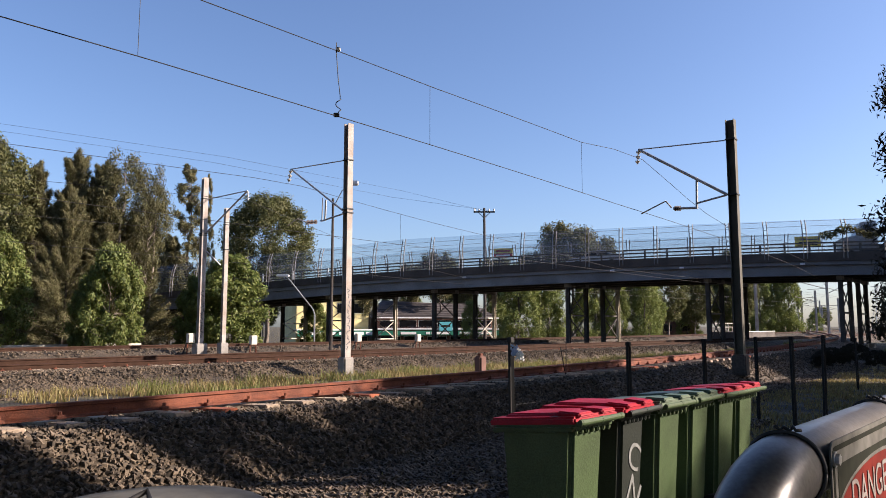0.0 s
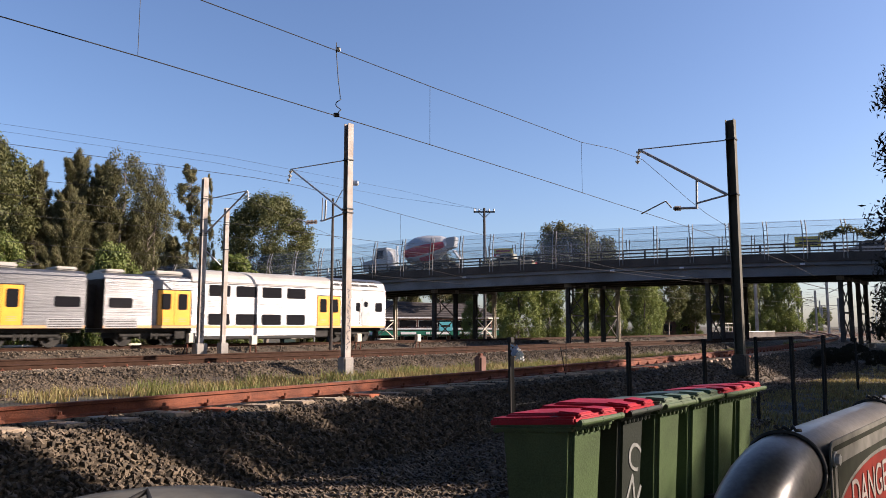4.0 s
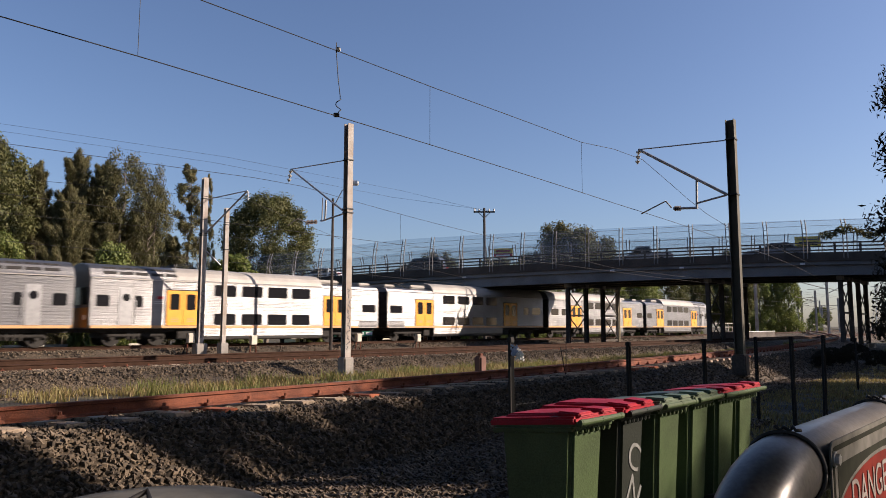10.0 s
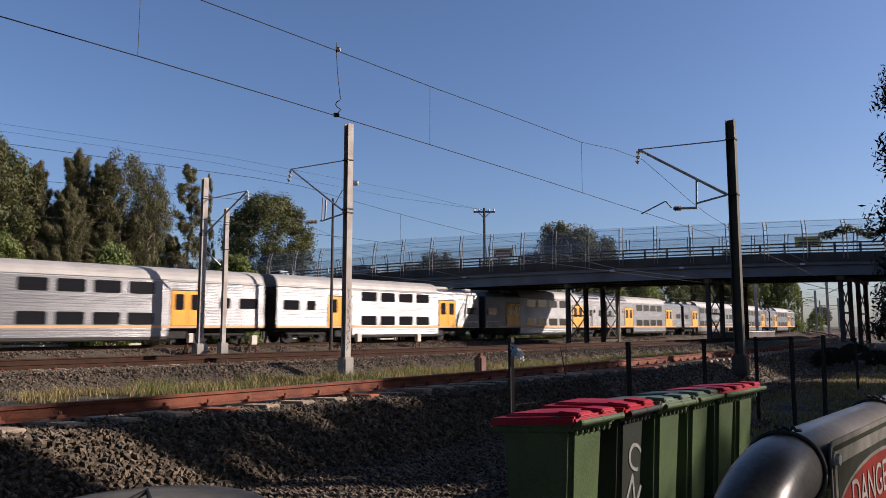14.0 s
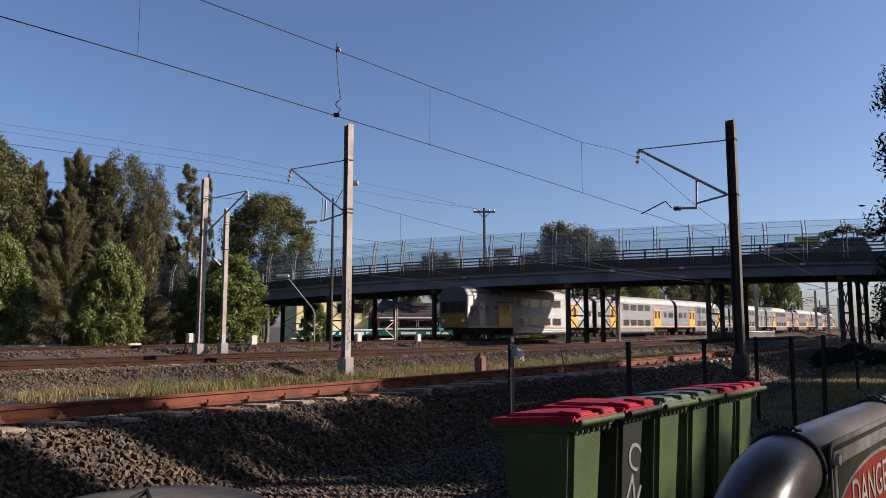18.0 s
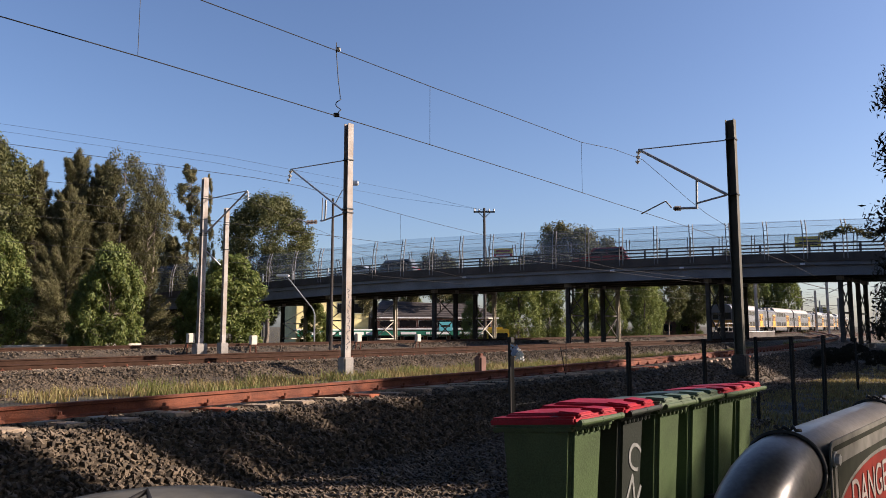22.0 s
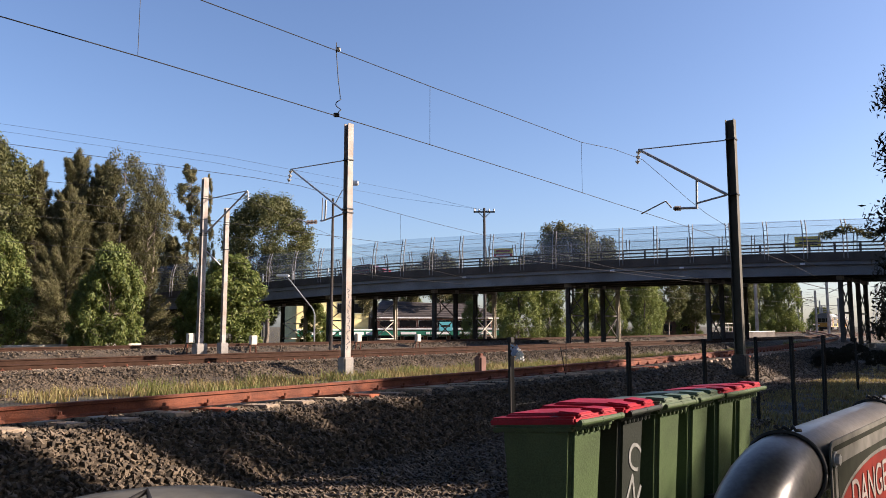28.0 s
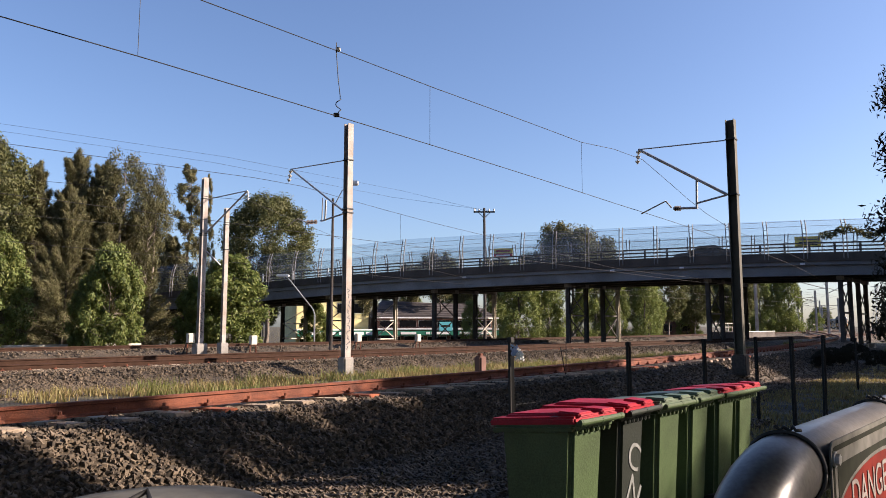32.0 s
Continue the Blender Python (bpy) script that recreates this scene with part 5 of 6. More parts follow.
# ---- vegetation ----
def leaf_material(name, color, trans=0.35):
    m = bpy.data.materials.new(name)
    m.use_nodes = True
    n, l = m.node_tree.nodes, m.node_tree.links
    n.remove(n["Principled BSDF"])
    geo, ramp, hsv = n.new("ShaderNodeNewGeometry"), n.new("ShaderNodeMapRange"), n.new("ShaderNodeHueSaturation")
    hue = n.new("ShaderNodeMapRange")
    ramp.inputs["To Min"].default_value, ramp.inputs["To Max"].default_value = 0.65, 1.35
    hue.inputs["To Min"].default_value, hue.inputs["To Max"].default_value = 0.475, 0.52
    l.new(geo.outputs["Random Per Island"], ramp.inputs["Value"])
    mul = n.new("ShaderNodeMath")
    mul.operation = "MULTIPLY"
    mul.inputs[1].default_value = 7.31
    fr = n.new("ShaderNodeMath")
    fr.operation = "FRACT"
    l.new(geo.outputs["Random Per Island"], mul.inputs[0])
    l.new(mul.outputs[0], fr.inputs[0])
    l.new(fr.outputs[0], hue.inputs["Value"])
    hsv.inputs["Color"].default_value = (*color, 1)
    l.new(ramp.outputs[0], hsv.inputs["Value"])
    l.new(hue.outputs[0], hsv.inputs["Hue"])
    d, t, g, mx, m2 = n.new("ShaderNodeBsdfDiffuse"), n.new("ShaderNodeBsdfTranslucent"), n.new("ShaderNodeBsdfGlossy"), n.new("ShaderNodeMixShader"), n.new("ShaderNodeMixShader")
    g.inputs["Roughness"].default_value = 0.6
    mx.inputs[0].default_value, m2.inputs[0].default_value = trans, 0.02
    for sh in (d, t):
        l.new(hsv.outputs[0], sh.inputs[0])
    l.new(d.outputs[0], mx.inputs[1])
    l.new(t.outputs[0], mx.inputs[2])
    l.new(mx.outputs[0], m2.inputs[1])
    l.new(g.outputs[0], m2.inputs[2])
    l.new(m2.outputs[0], n["Material Output"].inputs[0])
    return m


LEAF_DARK = leaf_material("casuarina_needles", (0.128, 0.120, 0.052), 0.45)
LEAF_GUM = leaf_material("gum_leaves", (0.088, 0.094, 0.032), 0.35)
LEAF_BRIGHT = leaf_material("bright_leaves", (0.13, 0.16, 0.04), 0.4)
LEAF_WEEP = leaf_material("weeping_leaves", (0.145, 0.175, 0.045), 0.4)
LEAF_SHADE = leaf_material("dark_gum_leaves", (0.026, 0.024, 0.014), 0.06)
LEAF_OLIVE = leaf_material("olive_leaves", (0.10, 0.096, 0.038), 0.35)
BARK = material("grey_bark", (0.20, 0.165, 0.13), 0.9, 0, 0.35, 3, 0.2, 18)
BARK_DARK = material("dark_bark", (0.075, 0.06, 0.048), 0.9, 0, 0.35, 3, 0.2, 18)


def leaf_mesh(name, centres, radii, per, size, mat, rng, droop=0.0, slim=0.35, flat=1.0):
    """Many small leaves (two triangles each) in clumps round the centres."""
    n = len(centres) * per
    c = np.repeat(np.array(centres), per, axis=0)
    r = np.repeat(np.array(radii), per)[:, None]
    v = rng.normal(size=(n, 3))
    v /= np.linalg.norm(v, axis=1)[:, None]
    rad = rng.random(n)[:, None] ** 0.45
    pos = c + v * rad * r * np.array([1, 1, flat])
    pos[:, 2] -= droop * rng.random(n) * r[:, 0]
    out = v + 0.45 * rng.normal(size=(n, 3)) + np.array([0, 0, 0.25])
    ax = np.cross(out, rng.normal(size=(n, 3)))
    ax /= np.linalg.norm(ax, axis=1)[:, None]
    ax[:, 2] -= droop * 0.8
    ax /= np.linalg.norm(ax, axis=1)[:, None]
    ot = np.cross(ax, out)
    ot /= np.linalg.norm(ot, axis=1)[:, None]
    L = size * (0.6 + 0.8 * rng.random(n))[:, None]
    a, b = ax * L * 0.5, ot * L * 0.5 * slim
    verts = np.stack([pos - a, pos + b, pos + a, pos - b], axis=1).reshape(-1, 3)
    faces = np.arange(n * 4).reshape(-1, 4)
    me = bpy.data.meshes.new(name)
    me.from_pydata(verts.tolist(), [], faces.tolist())
    me.materials.append(mat)
    return me


def limb(bm, a, b, r0, r1, rng, seg=7, wob=0.06, n=5):
    a, b = np.array(a, float), np.array(b, float)
    ln = np.linalg.norm(b - a)
    pts = [a + (b - a) * k / n + (rng.normal(size=3) * wob * ln * (0 < k < n)) for k in range(n + 1)]
    for k in range(n):
        ra, rb = r0 + (r1 - r0) * k / n, r0 + (r1 - r0) * (k + 1) / n
        rod(bm, pts[k], pts[k + 1], ra, seg, rb)


def make_tree(name, label, height, shape, seed, leaf, bark, clumps=60, per=110, size=0.3, clump_r=0.9, droop=0.3, slim=0.35, trunk=0.2, bare=0.25, point=0.0, low_bias=0.85, category="tree", group=""):
    """shape(h) gives the crown's radius at the relative height h (0 to 1 over the crown)."""
    rng = np.random.default_rng(seed)
    o = thing(name, pose(0, 0, 0), label, category, group)
    bm = bmesh.new()
    limb(bm, (0, 0, -0.3), (rng.normal() * 0.03 * height, rng.normal() * 0.03 * height, height * 0.9), trunk, trunk * 0.15, rng, 9, 0.012, 7)
    cs, rs = [], []
    for k in range(clumps):
        h = rng.random() ** low_bias
        a = rng.random() * 2 * math.pi
        rr = shape(h) * (0.35 + 0.65 * rng.random() ** 0.5)
        z = height * (bare + (1 - bare) * h)
        c = np.array([rr * math.cos(a), rr * math.sin(a), z])
        cs.append(c)
        rs.append(clump_r * (0.55 + 0.7 * rng.random()) * (1.0 - point * h))
        if k % 3 == 0:
            limb(bm, (0, 0, max(z - 0.35 * rr - 0.05 * height, height * bare * 0.6)), c, trunk * 0.28 * (1 - 0.7 * h), 0.015, rng, 5, 0.06, 3)
    part("trunk", bm, bark, o)
    cr = new("crown", leaf_mesh("crown", cs, rs, per, size, leaf, rng, droop, slim))
    cr.parent = o
    return o


def make_plume_tree(name, label, height, seed, leaf, bark, plumes=150, per=260, spread=2.6, category="tree"):
    """A she-oak: many ascending feathery plumes of fine needles off a straight trunk."""
    rng = np.random.default_rng(seed)
    o = thing(name, pose(0, 0, 0), label, category)
    bm = bmesh.new()
    limb(bm, (0, 0, -0.3), (rng.normal() * 0.3, rng.normal() * 0.3, height * 0.94), 0.24, 0.03, rng, 9, 0.012, 7)
    pos, axs, outs = [], [], []
    for k in range(plumes):
        h = rng.random() ** 1.15
        a = rng.random() * 2 * math.pi
        z0 = height * (0.06 + 0.86 * h)
        ln = (spread * (1 - h) ** 0.75 + 0.75) * (0.7 + 0.6 * rng.random())
        el = radians(30 + 42 * h + 12 * rng.normal())
        d = np.array([math.cos(a) * math.cos(el), math.sin(a) * math.cos(el), math.sin(el)])
        tip = np.array([0, 0, z0]) + d * ln * 1.25
        if k % 4 == 0:
            limb(bm, (0, 0, z0), tip, 0.05 * (1.2 - h), 0.01, rng, 5, 0.05, 3)
        u = 0.2 + 0.85 * rng.random(per) ** 0.8
        r = 0.42 * (1.15 - 0.75 * u) * (0.6 + 0.5 * (1 - h))
        off = rng.normal(size=(per, 3))
        p = np.array([0, 0, z0]) + d * (ln * 1.25 * u)[:, None] + off * r[:, None] * 0.8
        outs.append(off + 0.4 * rng.normal(size=(per, 3)) + 0.6 * np.array([math.cos(a), math.sin(a), 0.4]))
        ax = d + rng.normal(size=(per, 3)) * 0.45 + np.array([0, 0, -0.25])
        pos.append(p)
        axs.append(ax)
    pos, axs = np.concatenate(pos), np.concatenate(axs)
    axs /= np.linalg.norm(axs, axis=1)[:, None]
    ot = np.cross(axs, np.concatenate(outs))
    ot /= np.linalg.norm(ot, axis=1)[:, None]
    L = (0.28 + 0.34 * rng.random(len(pos)))[:, None]
    verts = np.stack([pos - axs * L * 0.5, pos + ot * 0.023, pos + axs * L * 0.5, pos - ot * 0.023], axis=1).reshape(-1, 3)
    me = bpy.data.meshes.new("crown")
    me.from_pydata(verts.tolist(), [], np.arange(len(pos) * 4).reshape(-1, 4).tolist())
    me.materials.append(leaf)
    part("trunk", bm, bark, o)
    cr = new("crown", me)
    cr.parent = o
    return o


def put(o, x, y, z, turn=0.0, scale=1.0, wide=1.0):
    o.matrix_world = pose(x, y, z, 0, 0, turn) @ Matrix.Diagonal((scale * wide, scale * wide, scale, 1))
    return o


def again(o, x, y, z, turn=0.0, scale=1.0, wide=1.0, label=""):
    keep = o.scale.copy()
    o.scale = (1, 1, 1)
    c = copy_thing(o, pose(x, y, z, 0, 0, turn) @ Matrix.Diagonal((scale * wide, scale * wide, scale, 1)))
    o.scale = keep
    return tagged(c, label)


def gum_shape(w):
    return lambda h: w * math.sin(math.pi * min(0.12 + 0.80 * h, 1)) ** 0.6


def cone_shape(w):
    return lambda h: w * (1.0 - 0.96 * h) ** 0.8 * (0.6 + 0.4 * min(h * 5, 1))


def build_trees():
    low = -2.2
    casu = put(make_plume_tree("casuarina_tree", "tall dark feathery she-oak behind the railway", 17, 11, LEAF_DARK, BARK_DARK, 170, 320, 3.2), -30.4, 60, low, 0, 1.06, 1.0)
    casu2 = put(make_plume_tree("casuarina_tree", "tall ragged olive she-oak behind the railway", 16, 31, LEAF_DARK, BARK_DARK, 150, 320, 3.6), -28.6, 61.5, low, 0, 1.06, 1.0)
    for x, y, t, sc in ((-26.4, 62.5, 200, 0.78), (-32.0, 62, 140, 0.95), (-39.0, 60, 260, 0.88)):
        again(casu2, x, y, low, t, sc, 1.1)
    again(casu, -33.2, 59, low, 70, 0.99, 0.95)
    again(casu2, -26.3, 56.5, low, 310, 0.70, 1.15)
    again(casu2, -28.4, 55.0, low, 130, 0.88, 0.8)
    again(casu, -28.6, 61, low, 150, 1.02, 0.95)
    again(casu, -34.0, 84, low, 215, 1.10, 0.9)
    again(casu, -31.5, 66, low, 20, 0.85, 1.25)
    again(casu, -40.5, 60, low, 120, 0.95, 1.1)
    again(casu, -36.5, 86, low, 320, 0.95, 1.2)
    for x, y, t, sc in ((-43.5, 63, 10, 0.9), (-35.0, 64, 200, 0.8), (-29.5, 65, 100, 0.75), (-33.0, 88, 280, 0.85), (-38.5, 66, 30, 0.85)):
        again(casu, x, y, low, t, sc, 1.2)
    pine = put(make_tree("slim_conifer", "slim ragged conifer with gaps between its branches", 17, cone_shape(2.5), 12, LEAF_DARK, BARK_DARK, 100, 130, 0.42, 0.70, 0.2, 0.16, 0.2, 0.20, 0.5, 1.1), -29.6, 84, low, 0, 1.32, 1.0)
    again(pine, -27.6, 85, low, 80, 1.26, 0.4)
    spray = put(make_tree("gum_tree", "tall open-crowned gum tree with drooping foliage", 18, gum_shape(2.7), 13, LEAF_OLIVE, BARK, 90, 150, 0.32, 0.85, 0.8, 0.22, 0.24, 0.42), -27.0, 60.5, low, 0, 0.98, 0.85)
    again(spray, -24.8, 61, low, 130, 0.93, 0.7)
    round_gum = put(make_tree("gum_tree", "broad rounded dark gum tree with pale trunks", 19, gum_shape(5.4), 14, LEAF_GUM, BARK, 250, 190, 0.36, 1.15, 0.3, 0.34, 0.3, 0.36), -21.8, 90, low, 0, 1.0, 1.0)
    again(round_gum, -27, 95, low, 60, 0.62, 0.95)
    again(round_gum, -41.5, 62, low, 200, 0.96, 0.9)
    again(round_gum, -36.6, 56.5, low, 100, 0.93, 0.85)
    bush = put(make_tree("leafy_tree", "bright green leafy young tree beside the line", 9.0, lambda h: 2.7 * (math.sin(math.pi * min(0.18 + 0.78 * h, 1)) ** 0.8), 15, LEAF_BRIGHT, BARK, 130, 170, 0.26, 0.66, 0.25, 0.5, 0.11, 0.17), -21.8, 48.2, low, 0, 0.95, 0.76)
    again(bush, -29.3, 48, low, 140, 1.02, 0.75)
    again(bush, -24.2, 50, low, 60, 0.72, 0.7)
    again(bush, -17.3, 59.5, low, 230, 0.98, 1.15)
    again(bush, -20.3, 60.5, low, 30, 0.80, 0.9)
    again(bush, -13.2, 76, low, 300, 0.62, 0.95)
    weep = put(make_tree("weeping_tree", "dense weeping green tree behind the bridge", 12, lambda h: 3.2 * math.sin(math.pi * min(0.25 + 0.7 * h, 1)) ** 0.6, 16, LEAF_WEEP, BARK_DARK, 130, 130, 0.34, 0.95, 0.9, 0.32, 0.2, 0.06), 9.6, 92, low, 0, 0.92, 0.9)
    again(weep, 13.6, 94, low, 90, 0.90, 0.85)
    again(weep, 18.5, 96, low, 150, 0.74, 0.85)
    again(weep, 22.8, 97, low, 250, 0.80, 0.75)
    again(weep, 27.0, 98, low, 20, 0.86, 0.7)
    again(weep, 3.8, 97, low, 200, 0.56, 0.8)
    again(weep, 31.5, 112, low, 320, 0.80, 1.0)
    for x, y, s, t in ((36, 118, 0.78, 40), (42, 122, 0.7, 150), (49, 126, 0.62, 260), (52, 130, 0.9, 10)):
        again(round_gum, x, y, low, t, s * 0.85, 0.9)
    umb = put(make_tree("gum_tree", "spreading umbrella-crowned gum tree beyond the bridge", 16, lambda h: 5.6 * (1 - (1 - h) ** 2) ** 0.5 * (1.05 - 0.55 * h), 17, LEAF_OLIVE, BARK_DARK, 120, 130, 0.42, 1.15, 0.35, 0.3, 0.3, 0.55), 16.6, 96, low, 0, 1.02, 1.05)
    again(umb, 20.6, 99, low, 110, 0.93, 0.85)
    again(umb, -0.6, 108, low, 60, 0.86, 0.85)
    again(umb, -5.0, 112, low, 160, 0.78, 0.7)
    again(umb, 12.8, 98, low, 70, 0.80, 0.9)
    again(umb, 8.6, 118, low, 250, 0.88, 0.8)
    again(umb, 3.6, 120, low, 330, 0.76, 0.7)
    again(umb, -10.5, 104, low, 20, 0.6, 0.7)
    # woods right of the line beyond the bridge
    for x, y, t, sc in ((65.0, 150, 30, 1.22), (68.8, 151, 90, 1.30), (70.6, 150, 200, 1.22), (60.5, 149, 280, 1.1)):
        again(weep, x, y, low, t, sc, 0.75)
    again(weep, 66.5, 158, low, 130, 1.4, 0.8)
    again(round_gum, 54.0, 137, low, 210, 0.9, 0.55)
    again(weep, 104.0, 205, low, 170, 0.6, 1.2)
    again(round_gum, 170, 330, -2, 70, 0.6, 1.3)
    again(round_gum, 150, 320, -2, 190, 0.5, 1.6)
    again(round_gum, 128, 300, -2, 20, 0.42, 1.6)
    for x, y, t, sc in ((24.0, 47.0, 100, 0.05), (22.0, 44.0, 30, 0.05)):
        again(weep, x, y, -0.75, t, sc, 1.4, "low dark shrub on the bank beside the siding")
    again(weep, 32.0, 52.0, -1.2, 40, 0.2, 1.1)
    # gum trees east of the yard: unseen neighbours, placed to shade it, of the one whose branches hang into view
    east = put(make_tree("gum_tree", "unseen dark gum tree with drooping slender leaves, shading the yard", 8.4, lambda h: 3.9 * math.sin(math.pi * min(0.2 + 0.72 * h, 1)) ** 0.6, 18, LEAF_SHADE, BARK_DARK, 140, 280, 0.27, 0.62, 1.1, 0.28, 0.16, 0.30, group="yard trees"), 12.6, 12.4, YARD, 0, 0.83, 0.95)
    again(east, 14.4, 9.2, YARD, 100, 0.86, 0.62)
    again(east, 14.8, 16.0, YARD, 190, 0.95, 0.80)
    again(east, 22.5, 19.4, YARD, 280, 1.0, 0.85)
    again(east, 23.0, 26.8, YARD, 45, 1.02, 0.75)
    again(east, 20.0, 6.2, YARD, 150, 1.05, 0.62)
    # unseen high crowns added above and behind the camera to cut sky light
    over = put(make_tree("gum_tree", "unseen spreading gum tree added to block light over the yard", 14.0, lambda h: 6.3 * math.sin(math.pi * min(0.3 + 0.65 * h, 1)) ** 0.6, 19, LEAF_GUM, BARK, 230, 150, 0.52, 1.3, 0.4, 0.3, 0.26, 0.62, group="yard trees"), 6.0, 2.2, YARD, 0, 1.0, 1.0)
    again(over, -6.2, 1.4, YARD, 120, 1.0, 1.0)
    again(over, 0.5, -4.5, YARD, 220, 1.0, 1.05)
    again(over, 12.0, -5.5, YARD, 300, 1.0, 1.05)
    # squeezed unseen copies, placed to shape the sun patches on the bank
    again(over, 15.0, 6.6, YARD, 160, 0.98, 0.07)
    again(east, 14.2, 9.15, YARD, 40, 0.98, 0.17)
    again(east, 14.3, 10.15, YARD, 250, 0.975, 0.36)
    # woods behind the shops and the bridge
    for k, x in enumerate(range(-34, 54, 6)):
        again(weep if k % 2 else round_gum, x + 2.0 * math.sin(k * 2.1), 138 + 6 * math.sin(k * 1.7), low, 47 * k, (0.85 if k % 2 else 0.55) * (1 + 0.15 * math.sin(k * 3.3)), 1.1, "green tree in the distant woods beyond the bridge")
    # unseen belt of trees behind the camera, added to block sky light
    for x, y, t, sc in ((-34, -4, 0, 1.3), (-23, -13, 80, 1.5), (-9, -15, 150, 1.6), (4, -15, 300, 1.6), (17, -15, 40, 1.5), (30, -14, 200, 1.4), (-46, 8, 170, 1.2)):
        again(round_gum, x, y, YARD, t, sc, 1.25, "unseen broad dark gum tree behind the yard, added to block sky light")
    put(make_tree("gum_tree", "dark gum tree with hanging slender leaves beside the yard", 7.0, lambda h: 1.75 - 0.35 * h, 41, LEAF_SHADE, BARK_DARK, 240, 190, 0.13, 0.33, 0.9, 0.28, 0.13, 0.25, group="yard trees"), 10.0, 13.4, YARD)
    # further unseen copies, placed to keep sun off the bank and yard
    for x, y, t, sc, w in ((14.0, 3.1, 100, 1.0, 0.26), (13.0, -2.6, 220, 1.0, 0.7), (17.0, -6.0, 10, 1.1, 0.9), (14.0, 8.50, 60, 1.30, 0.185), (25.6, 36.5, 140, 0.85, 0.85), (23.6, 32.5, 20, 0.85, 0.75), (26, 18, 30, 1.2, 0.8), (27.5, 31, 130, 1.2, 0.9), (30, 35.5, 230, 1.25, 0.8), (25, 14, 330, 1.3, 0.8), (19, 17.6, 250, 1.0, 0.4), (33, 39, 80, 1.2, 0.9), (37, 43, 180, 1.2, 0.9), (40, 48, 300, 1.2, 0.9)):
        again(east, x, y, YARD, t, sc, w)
    # low scrub between the siding and the yard
    for x, y, t, sc in ((14.9, 29.0, 0, 0.08), (15.8, 30.0, 80, 0.10), (17.0, 31.4, 160, 0.09), (18.4, 33.0, 240, 0.11), (17.0, 28.9, 300, 0.09)):
        again(east, x, y, YARD, t, sc, 1.5, "low dark scrub between the siding and the yard")
    # belt east of the line beyond the bridge, outside the picture, added to darken the train's reflections
    for x, y, t, sc in ((45, 55, 20, 0.72), (49, 60, 110, 0.8), (47, 65, 200, 0.7), (54, 67, 290, 0.85), (56, 73, 30, 0.8), (53, 58, 75, 0.75)):
        again(round_gum, x, y, -0.8, t, sc, 1.0, "unseen broad dark gum tree east of the line, added to darken the train's reflections")
    # creeper over the bridge's screen
    cp = thing("creeper", pose(0, 0, 0), "dark creeper draped over the bridge screen", "climbing plant")
    rng = np.random.default_rng(23)
    cs = [tuple(br(q, -0.15 + 0.3 * rng.random(), 1.62 + 0.22 * math.sin(q * 2.1) + 0.3 * (rng.random() - 0.5))) for q in np.arange(29.0, 44.0, 0.12)]
    cr = new("foliage", leaf_mesh("foliage", cs, [0.28] * len(cs), 26, 0.2, LEAF_DARK, rng, 0.6, 0.5))
    cr.parent = cp
    bm = bmesh.new()
    tube(bm, [br(q, 0, 1.6 + 0.12 * math.sin(q * 3)) for q in np.arange(29.0, 44.0, 0.5)], 0.04, 5)
    part("stem", bm, BARK_DARK, cp)


build_trees()
# ---- ballast, sleepers, grass ----
def stones(name, pts, sizes, rng, mat, label):
    """Broken stones as small uneven blocks of six faces, joined."""
    n = len(pts)
    base = np.array([(i, j, k) for k in (-0.62, 0.62) for j in (-0.62, 0.62) for i in (-0.62, 0.62)])
    tri = np.array([(0, 2, 3, 1), (4, 5, 7, 6), (0, 1, 5, 4), (1, 3, 7, 5), (3, 2, 6, 7), (2, 0, 4, 6)])
    v = base[None] * (0.75 + 0.5 * rng.random((n, 1, 3))) * (0.72 + 0.5 * rng.random((n, 8, 1))) + 0.10 * rng.normal(size=(n, 8, 3))
    v[:, :, 2] *= 0.8
    q = rng.random(n) * 2 * math.pi
    c, s = np.cos(q)[:, None], np.sin(q)[:, None]
    x, y = v[:, :, 0] * c - v[:, :, 1] * s, v[:, :, 0] * s + v[:, :, 1] * c
    tl = rng.normal(size=(n, 1)) * 0.6
    z = v[:, :, 2] * np.cos(tl) + x * np.sin(tl)
    v = np.stack([x, y, z], axis=2) * (np.array(sizes) * 0.5)[:, None, None] + np.array(pts)[:, None, :]
    f = (tri[None] + 8 * np.arange(n)[:, None, None]).reshape(-1, 4)
    me = bpy.data.meshes.new(name)
    me.from_pydata(v.reshape(-1, 3).tolist(), [], f.tolist())
    me.materials.append(mat)
    return tagged(new(name, me), label, "ballast", kind="stuff")


def scatter(where, s0, s1, d0, d1, n, rng):
    s, d = s0 + (s1 - s0) * rng.random(n), d0 + (d1 - d0) * rng.random(n)
    tab = np.array([where(a, 0.0) for a in np.arange(s0, s1 + 1, 1.0)])
    ks = np.arange(s0, s1 + 1, 1.0)
    x, y, th = (np.interp(s, ks, tab[:, c]) for c in range(3))
    x, y = x + d * np.sin(th), y - d * np.cos(th)
    return x, y


